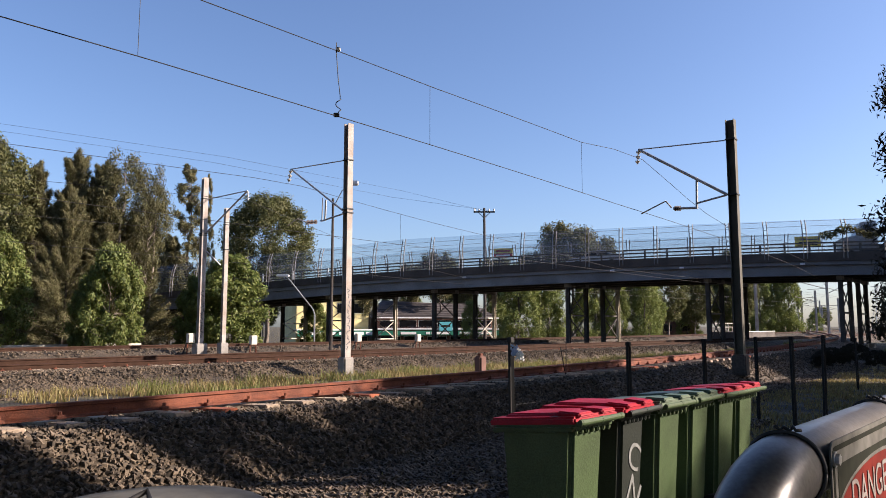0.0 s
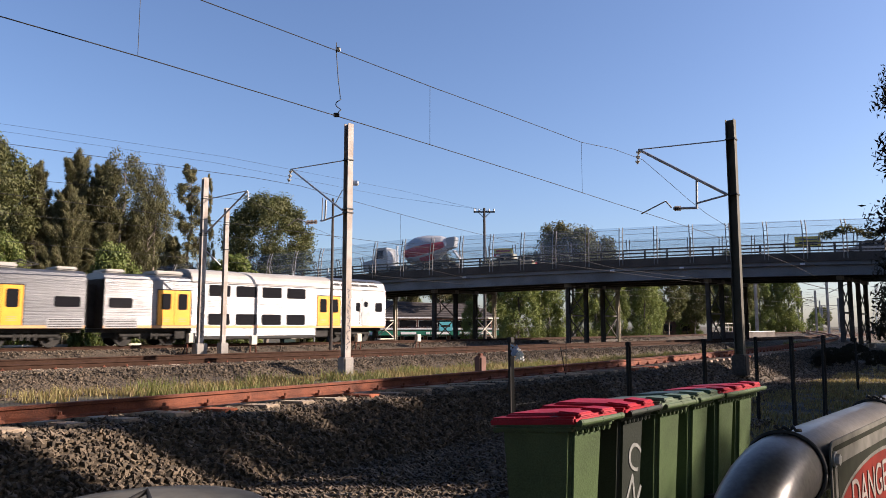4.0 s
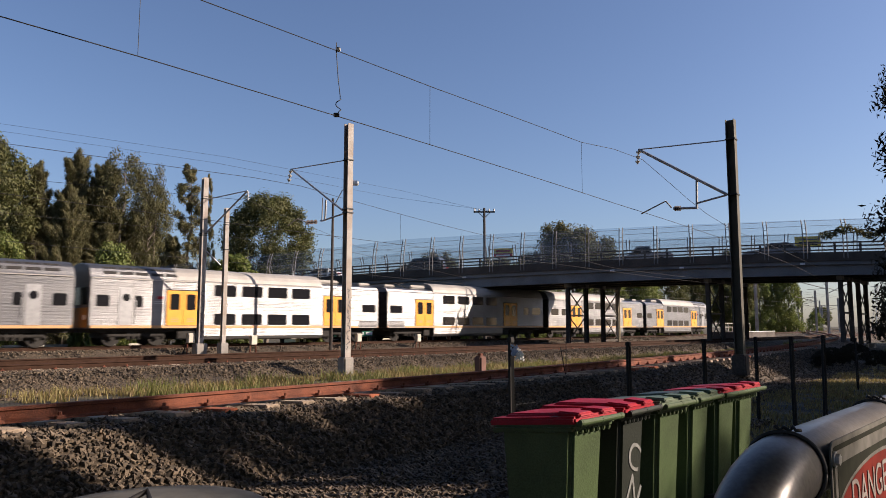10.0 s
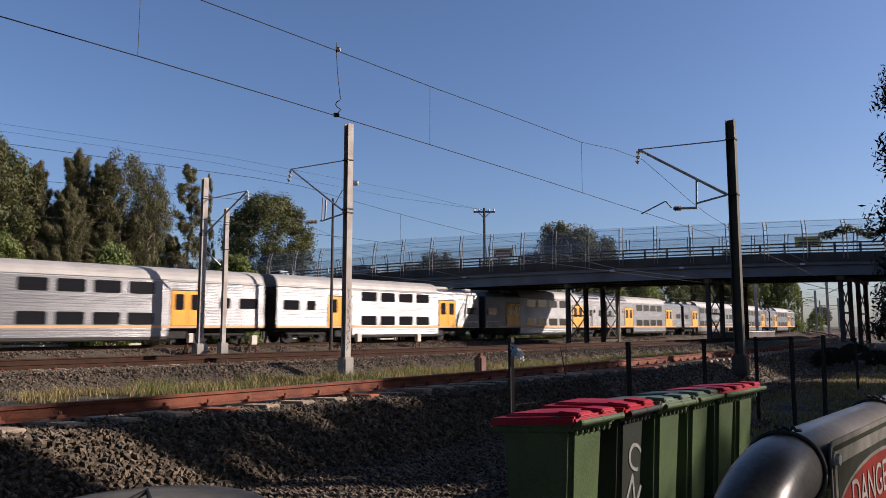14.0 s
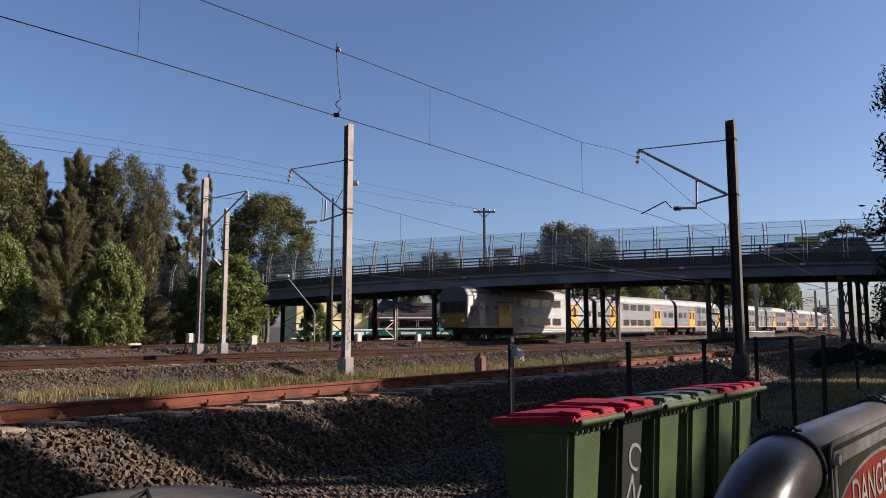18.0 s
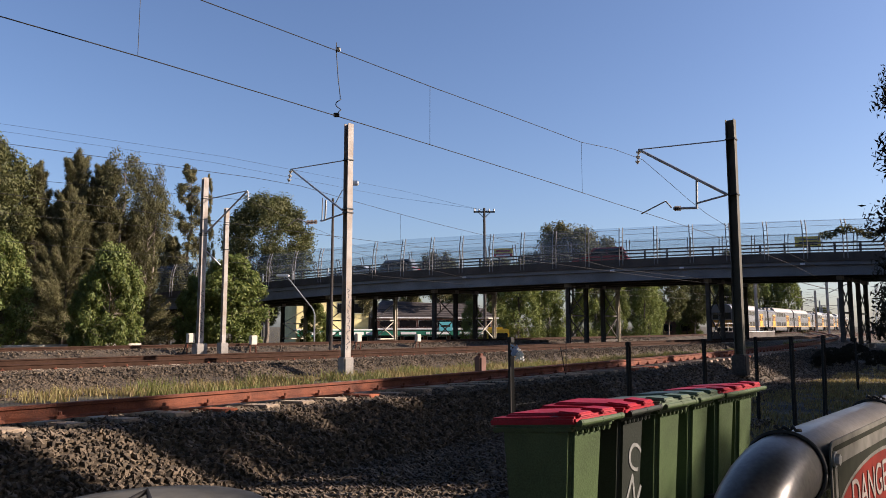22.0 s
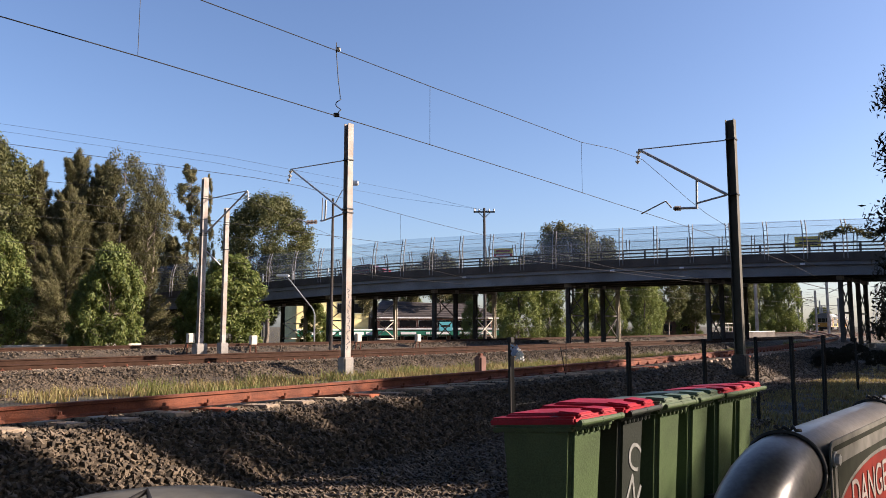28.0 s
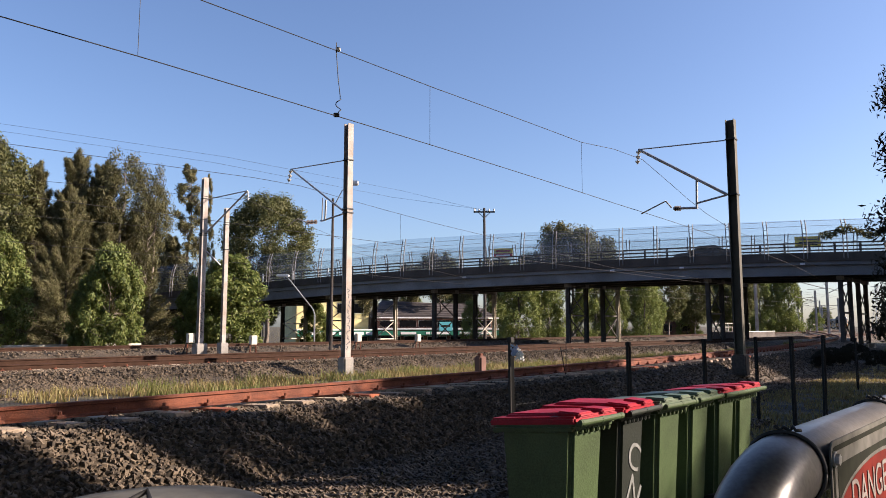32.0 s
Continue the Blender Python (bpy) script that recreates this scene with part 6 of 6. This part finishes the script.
def build_ballast():
    rng = np.random.default_rng(3)
    x, y = scatter(siding_at, -9, 9, 0.12, 4.6, 62000, rng)
    stones("ballast_bank", np.stack([x, y, ground_z(x, y) + 0.005 + 0.03 * rng.random(len(x))], 1), 0.035 + 0.055 * rng.random(len(x)) ** 1.6, rng, BALLAST, "grey-brown crushed ballast stones on the siding's bank")
    x, y = scatter(siding_at, 9, 34, 0.12, 3.4, 15000, rng)
    stones("ballast_bank", np.stack([x, y, ground_z(x, y) + 0.012], 1), 0.04 + 0.05 * rng.random(len(x)), rng, BALLAST, "dark crushed ballast stones along the siding's bank")
    x, y = scatter(siding_at, -10, 34, -3.6, -0.1, 14000, rng)
    stones("ballast_bed", np.stack([x, y, ground_z(x, y) + 0.012], 1), 0.04 + 0.05 * rng.random(len(x)), rng, BALLAST, "grey ballast stones between and behind the siding's rails")
    x, y = scatter(main_at, -45, 12, 17.8, 21.6, 46000, rng)
    stones("ballast_bed", np.stack([x, y, ground_z(x, y) + 0.015], 1), 0.045 + 0.05 * rng.random(len(x)), rng, BALLAST, "grey-brown ballast stones of the second track")
    x, y = scatter(main_at, -45, 25, 14.2, 17.8, 16000, rng)
    stones("ballast_bed", np.stack([x, y, ground_z(x, y) + 0.015], 1), 0.05 + 0.05 * rng.random(len(x)), rng, BALLAST, "grey-brown ballast stones between the second track's rails")
    x, y = scatter(main_at, -40, 40, 1.2, 4.6, 9000, rng)
    stones("ballast_bed", np.stack([x, y, ground_z(x, y) + 0.02], 1), 0.08 + 0.08 * rng.random(len(x)), rng, BALLAST, "brown ballast stones of the running line's shoulder")


def sleepers(where, s0, s1, step, d0, d1, top0, top1, parent, orange):
    """Sleepers across a track: ends at d0 (far) and d1 (near); their tops at those ends."""
    rng = random.Random(7)
    meshes = []
    for k in range(4):
        bm = bmesh.new()
        box(bm, -0.115, 0.115, -(d1 - d0) / 2, (d1 - d0) / 2, -0.12, 0.0, 0.012)
        me = bpy.data.meshes.new("sleeper")
        bm.to_mesh(me)
        bm.free()
        me.materials.append(TIMBER if not orange or k else TIMBER_ORANGE)
        meshes.append(me)
    roll = math.degrees(math.atan2(top1 - top0, d1 - d0))
    for s in np.arange(s0, s1, step):
        x, y, th = where(s + rng.uniform(-0.03, 0.03), (d0 + d1) / 2)
        ob = new("sleeper", meshes[rng.choice((0, 1, 1, 2, 3, 3))])
        ob.parent = parent
        ob.matrix_local = pose(x, y, (top0 + top1) / 2 + rng.uniform(-0.008, 0.008), 0, 0, math.degrees(th) + rng.uniform(-2, 2)) @ pose(0, 0, 0, -roll, 0, 0)


def clips(where, s0, s1, step, d, z, parent):
    bm = bmesh.new()
    box(bm, -0.05, 0.05, -0.045, 0.045, 0, 0.035, 0.008)
    rod(bm, (0, 0, 0.03), (0, 0, 0.075), 0.022, 8)
    me = bpy.data.meshes.new("rail_clip")
    bm.to_mesh(me)
    bm.free()
    me.materials.append(RUST)
    for s in np.arange(s0, s1, step):
        x, y, th = where(s, d)
        ob = new("rail_clip", me)
        ob.parent = parent
        ob.matrix_local = pose(x, y, z, 0, 0, math.degrees(th))


def blades(name, x, y, tall, rng, mat, label, width=0.014):
    n = len(x)
    z = ground_z(x, y)
    p = np.stack([x, y, z], 1)
    a = rng.random(n) * 2 * math.pi
    side = np.stack([np.cos(a), np.sin(a), np.zeros(n)], 1) * width * (0.6 + 0.8 * rng.random(n))[:, None]
    h = tall * (0.35 + 0.75 * rng.random(n))
    lean = rng.normal(size=(n, 2)) * 0.3
    tip = p + np.stack([lean[:, 0] * h, lean[:, 1] * h, h], 1)
    mid = p + np.stack([lean[:, 0] * h * 0.3, lean[:, 1] * h * 0.3, h * 0.55], 1)
    v = np.stack([p - side, p + side, mid + side * 0.7, mid - side * 0.7, tip], 1).reshape(-1, 3)
    k = 5 * np.arange(n)
    quads = np.stack([k, k + 1, k + 2, k + 3], 1).tolist()
    tris = np.stack([k + 3, k + 2, k + 4], 1).tolist()
    me = bpy.data.meshes.new(name)
    me.from_pydata(v.tolist(), [], quads + tris)
    me.materials.append(mat)
    return tagged(new(name, me), label, "grass", kind="stuff")


def clumped(x, y, rng, keep, scale):
    m = np.array([noise.noise(Vector((a * scale, b * scale, 3.3))) for a, b in zip(x, y)])
    return m > keep


def build_grass():
    rng = np.random.default_rng(5)
    dry = leaf_material("dry_grass", (0.235, 0.19, 0.075), 0.35)
    lush = leaf_material("green_grass", (0.15, 0.16, 0.045), 0.4)
    x, y = scatter(main_at, -52, 14, 20.4, 23.6, 42000, rng)
    k = clumped(x, y, rng, -0.05, 0.9)
    blades("verge_grass", x[k], y[k], 0.25, rng, dry, "tall dry yellow grass between the tracks", 0.012)
    x, y = scatter(main_at, -52, 14, 20.6, 24.2, 26000, rng)
    k = clumped(x, y, rng, 0.15, 0.7)
    blades("verge_grass", x[k], y[k], 0.36, rng, lush, "green grass tufts between the tracks", 0.012)
    # yard
    x, y = 2.0 + 26 * rng.random(60000), 6.5 + 40 * rng.random(60000)
    n = offsets(x, y, SIDING)
    k = (n > 3.2) & clumped(x, y, rng, -0.25, 0.8)
    blades("yard_grass", x[k], y[k], 0.07, rng, dry, "short dry yard grass and fallen leaves", 0.012)
    x, y = 4.5 + 12 * rng.random(50000), 9.0 + 18 * rng.random(50000)
    n = offsets(x, y, SIDING)
    k = (n > 3.0) & clumped(x, y, rng, -0.1, 1.1)
    blades("yard_grass", x[k], y[k], 0.10, rng, dry, "short dry yellow grass on the yard", 0.010)
    x, y = -1.0 + 5 * rng.random(5000), 4.6 + 6 * rng.random(5000)
    n = offsets(x, y, SIDING)
    k = (n > 2.4) & clumped(x, y, rng, 0.0, 1.2)
    blades("yard_grass", x[k], y[k], 0.05, rng, dry, "short dry grass at the ballast's toe", 0.008)
    x, y = 3.55 + 0.35 * rng.random(120), 6.9 + 0.5 * rng.random(120)
    blades("weed_tuft", x, y, 0.42, rng, dry, "dry weeds standing beside the bins", 0.006)
    # embankment growth beyond the running line
    x, y = scatter(main_at, -45, 60, -8.5, -3.2, 16000, rng)
    k = clumped(x, y, rng, 0.05, 0.35)
    blades("bank_grass", x[k], y[k], 0.5, rng, lush, "rough grass along the far side of the line", 0.03)


TIMBER_ORANGE = material("rust_stained_sleeper", (0.34, 0.10, 0.045), 0.9, 0, 0.3, 6)
build_ballast()
build_grass()
T_MAIN, T_SECOND, T_SIDING = (bpy.data.objects[n] for n in ("main_track", "second_track", "siding_track"))
sleepers(siding_at, -8, 36, 0.61, -2.05, 0.62, -0.125, 0.015, T_SIDING, True)
clips(siding_at, -8, 36, 0.61, 0.115, 0.02, T_SIDING)
sleepers(main_at, -45, 22, 0.65, 15.75, 18.25, -0.09, -0.17, T_SECOND, False)
clips(main_at, -38, 0, 0.65, 17.82, -0.17, T_SECOND)
sleepers(main_at, -30, 60, 0.9, -1.25, 1.25, -0.175, -0.175, T_MAIN, False)
# ---- road traffic ----
def paint(name, c):
    return material(name, c, 0.3, 0.25, 0.08, 2)


RUBBER = material("tyre_rubber", (0.015, 0.015, 0.015), 0.85, 0, 0.2, 6)


def wheel(parent, x, y, r, wdt=0.22):
    bm = bmesh.new()
    rod(bm, (x, y - wdt / 2, r), (x, y + wdt / 2, r), r, 20)
    w = part("wheel", bm, RUBBER, parent)
    bm = bmesh.new()
    rod(bm, (x, y - wdt / 2 - 0.01, r), (x, y + wdt / 2 + 0.01, r), r * 0.6, 14)
    part("rim", bm, GALV, w)


def profile_body(bm, prof, half):
    """Extrude a side profile (x, z) to both sides, drawn in a little at the edges."""
    a = [bm.verts.new((x, -half, z)) for x, z in prof]
    b = [bm.verts.new((x, half, z)) for x, z in prof]
    n = len(prof)
    bm.faces.new(a)
    bm.faces.new(b[::-1])
    for k in range(n):
        bm.faces.new((a[k], b[k], b[(k + 1) % n], a[(k + 1) % n]))
    bmesh.ops.recalc_face_normals(bm, faces=bm.faces)
    bmesh.ops.bevel(bm, geom=list(bm.edges), offset=0.05, segments=2, affect="EDGES")
    return bm


def car(name, label, color, kind):
    """A car heading +x."""
    o = thing(name, pose(0, 0, 0), label, "car", "traffic on the bridge")
    mt = paint(name + "_paint", color)
    lower = [(-2.25, 0.35), (2.2, 0.35), (2.28, 0.62), (2.1, 0.82), (0.95, 0.95), (-2.2, 1.0), (-2.3, 0.7)]
    cabin = {"sedan": [(-1.75, 0.95), (1.1, 0.92), (0.35, 1.42), (-0.95, 1.45)], "wagon": [(-2.2, 0.98), (1.15, 0.92), (0.45, 1.66), (-1.95, 1.66)], "ute": [(-0.75, 0.95), (1.15, 0.92), (0.5, 1.6), (-0.6, 1.62)]}[kind]
    part("body", profile_body(bmesh.new(), lower, 0.9), mt, o)
    part("cabin", profile_body(bmesh.new(), cabin, 0.76), mt, o)
    cx = sum(c[0] for c in cabin) / 4
    glass = [(cx + (x - cx) * 0.88, 0.98 + (z - 0.93) * 0.84) for x, z in cabin]
    part("side_glass", profile_body(bmesh.new(), glass, 0.80), TRAIN_GLASS, o)
    part("pillar", boxed(cx - 0.05, cx + 0.05, -0.815, 0.815, 0.95, 1.4), mt, o)
    for x in (-1.4, 1.4):
        for y in (-0.82, 0.82):
            wheel(o, x, y, 0.33)
    for y in (-0.65, 0.65):
        part("tail_light", boxed(-2.32, -2.2, y - 0.2, y + 0.2, 0.72, 0.88, 0.02), LID_RED, o)
        part("headlight", boxed(2.1, 2.28, y - 0.2, y + 0.2, 0.62, 0.76, 0.02), WHITE, o)
    return o


def drum_pose(t):
    """The drum on its truck, turning slowly about its tilted axle."""
    return pose(-0.6, 0, 2.35, 0, 10, 0) @ pose(0, 0, 0, -22.0 * t, 0, 0)


def mixer_truck():
    o = thing("concrete_mixer_truck", pose(0, 0, 0), "white concrete mixer truck with a red and white drum", "truck", "traffic on the bridge")
    white = paint("truck_white", (0.42, 0.41, 0.41))
    part("chassis", boxed(-4.3, 3.6, -0.55, 0.55, 0.7, 1.05, 0.04), UNDER, o)
    cab = part("cab", profile_body(bmesh.new(), [(1.9, 0.75), (4.3, 0.75), (4.35, 1.55), (3.3, 1.75), (3.0, 2.75), (1.95, 2.8)], 1.15), white, o)
    part("cab_glass", profile_body(bmesh.new(), [(2.25, 1.75), (3.15, 1.75), (2.92, 2.55), (2.25, 2.6)], 1.18), TRAIN_GLASS, cab)
    part("exhaust", rod(bmesh.new(), (1.7, -0.8, 1.0), (1.7, -0.8, 3.1), 0.08, 8), GALV, o)
    bm = bmesh.new()
    prof = [(-2.9, 0.55), (-2.4, 0.85), (-1.0, 1.22), (0.0, 1.25), (0.9, 0.95), (1.3, 0.45)]
    rings = []
    for x, r in prof:
        rings.append([bm.verts.new((x, r * math.cos(2 * math.pi * k / 24), r * math.sin(2 * math.pi * k / 24))) for k in range(24)])
    for p0, p1 in zip(rings, rings[1:]):
        for k in range(24):
            bm.faces.new((p0[k], p1[k], p1[(k + 1) % 24], p0[(k + 1) % 24]))
    bm.faces.new(rings[0])
    bm.faces.new(rings[-1][::-1])
    drum = part("drum", bm, white, o, smooth=True)
    drum.matrix_local = drum_pose(0.0)

    def band(name, x0, x1, a0, a1, mat, label):
        """A patch of paint lying on the drum between two angles."""
        q = bmesh.new()
        xs = sorted({x0, x1, *[x for x, _ in prof if x0 < x < x1]})
        n = max(2, int((a1 - a0) / 7.5))
        grid = []
        for x in xs:
            r = float(np.interp(x, [v[0] for v in prof], [v[1] for v in prof])) * 1.012 + 0.004
            grid.append([q.verts.new((x, r * math.cos(radians(a0 + (a1 - a0) * k / n)), r * math.sin(radians(a0 + (a1 - a0) * k / n)))) for k in range(n + 1)])
        for g0, g1 in zip(grid, grid[1:]):
            for k in range(n):
                q.faces.new((g0[k], g1[k], g1[k + 1], g0[k + 1]))
        part(name, q, mat, drum, label, smooth=True)
    red = paint("truck_red", (0.42, 0.03, 0.03))
    band("red_band", -2.7, 1.2, 60, 100, red, "red band along the drum")
    band("dark_band", -2.7, 1.2, -50, -5, paint("truck_maroon", (0.05, 0.03, 0.035)), "dark band along the drum")
    band("red_badge", -1.5, -0.3, 15, 50, red, "red painted badge on the drum")
    band("red_band", -2.7, 1.2, 180, 240, red, "red band along the drum")
    part("hopper", profile_body(bmesh.new(), [(-4.2, 2.5), (-3.4, 2.3), (-3.3, 3.3), (-4.3, 3.4)], 0.5), white, o)
    part("chute", bar(bmesh.new(), (-4.0, 0, 2.2), (-4.7, 0.2, 1.2), 0.4, 0.12), GALV, o)
    part("mudguard", boxed(-3.9, -0.9, -1.15, 1.15, 1.05, 1.15, 0.03), UNDER, o)
    for x in (-3.4, -2.1, -1.0, 3.3):
        for y in (-0.95, 0.95):
            wheel(o, x, y, 0.48, 0.3)
    return o


def bus():
    o = thing("yellow_bus", pose(0, 0, 0), "long yellow bus with dark windows", "bus")
    y = paint("bus_yellow", (0.72, 0.50, 0.06))
    part("body", profile_body(bmesh.new(), [(-5.6, 0.45), (5.6, 0.45), (5.75, 1.4), (5.6, 2.95), (-5.6, 2.95)], 1.24), y, o)
    for k in range(6):
        part("window", boxed(-5.2 + 1.75 * k, -3.65 + 1.75 * k, -1.27, 1.27, 0.95, 2.45, 0.05), TRAIN_GLASS, o)
    part("skirt", boxed(-5.5, 5.4, -1.26, 1.26, 0.42, 0.9, 0.02), UNDER, o)
    part("windscreen", boxed(5.55, 5.80, -1.1, 1.1, 1.35, 2.5, 0.05), TRAIN_GLASS, o)
    part("roof_pod", boxed(-3.2, -0.4, -0.9, 0.9, 2.95, 3.15, 0.06), y, o)
    for x in (-3.6, 3.6):
        for w in (-1.1, 1.1):
            wheel(o, x, w, 0.48, 0.28)
    return o


def lane(q, w=2.9):
    """Pose on the bridge's near lane, heading left."""
    a, b = br(q - 1.2, w, -0.28), br(q + 1.2, w, -0.28)
    d = a - b
    return Matrix.Translation((a + b) / 2) @ pose(0, 0, 0, 0, -math.degrees(math.asin(d.z / d.length)), math.degrees(BA) + 180)


def run(q_at, speed, t_at):
    """Rows of a steady drive: at q_at when t_at, towards smaller q."""
    if t_at < 0:      # the mixer slows as it leaves the crest
        return [(t, lane(float(np.interp(t, (0, 1, 2, 3, 5.5, 6, 10, 19), (34.9, 24.9, 14.86, 5.24, -17.4, -21.5, -54.0, -126.0))))) for t in np.arange(0, 32.01, 0.5)]
    return [(t, lane(min(max(q_at - speed * (t - t_at), -128.0), 138.0))) for t in sorted({0.0, 32.0, *np.arange(0, 32.01, 0.5)})]


MIXER = mixer_truck()
TRAFFIC = [
    (MIXER, 0.0, 0.0, -1.0),
    (car("silver_car", "small silver sedan crossing the bridge", (0.45, 0.46, 0.47), "sedan"), 12.4, 11.0, 0.0),
    (car("tan_ute", "tan utility truck crossing the bridge", (0.42, 0.36, 0.24), "ute"), 16.5, 11.5, 3.0),
    (car("white_car", "white sedan crossing the bridge", (0.60, 0.60, 0.60), "sedan"), 17.4, 7.6, 6.0),
    (car("dark_wagon", "dark four-wheel-drive wagon crossing the bridge", (0.05, 0.055, 0.06), "wagon"), 27.1, 8.6, 6.5),
    (car("grey_ute", "pale grey utility truck crossing the bridge", (0.40, 0.41, 0.42), "ute"), 16.3, 8.4, 10.0),
    (car("blue_grey_car", "blue-grey sedan crossing the bridge", (0.22, 0.25, 0.29), "sedan"), 26.1, 8.8, 10.0),
    (car("pale_car", "pale silver sedan crossing the bridge", (0.50, 0.51, 0.52), "sedan"), 17.6, 9.0, 19.0),
    (car("grey_wagon", "dark grey wagon crossing the bridge", (0.14, 0.15, 0.16), "wagon"), 21.3, 9.0, 19.0),
    (car("red_car", "dark red sedan crossing the bridge", (0.26, 0.03, 0.03), "wagon"), 21.1, 8.3, 21.0),
    (car("maroon_car", "maroon sedan crossing the bridge", (0.12, 0.03, 0.035), "sedan"), 17.3, 8.6, 25.0),
    (car("charcoal_car", "charcoal sedan crossing the bridge", (0.09, 0.095, 0.10), "sedan"), 20.9, 8.8, 32.0),
]
BUS = bus()


def bus_pose(t):
    s = 15.2 - 14.9 * (t - 23.0)
    def at(q):
        q = min(max(q, -150), 60)
        return main_at(q, -15.0 - max(0.0, q - 30.0) * 1.5)
    x, y, th = at(s)
    xa, ya, th = at(s - 2.0)
    xb, yb, th = at(s + 2.0)
    if abs(xa - xb) > 0.01:
        th = math.atan2(yb - ya, xb - xa)
    return pose(x, y, -2.2, 0, 0, math.degrees(th) + 180)
def motions():
    for k, c in enumerate(CARS):
        walk(c, [(t, car_pose(nose_at(t) - CAR * (k + 0.5), k in TURNED)) for t in np.arange(0, 32.01, 1.0)])
    for ob, q, v, t in TRAFFIC:
        walk(ob, run(q, v, t))
    drum = next(c for c in MIXER.children if c.name.startswith("drum"))
    walk(drum, [(t, drum_pose(t)) for t in np.arange(0, 32.01, 1.0)])
    walk(BUS, [(t, bus_pose(t)) for t in np.arange(0, 32.01, 0.5)])


motions()
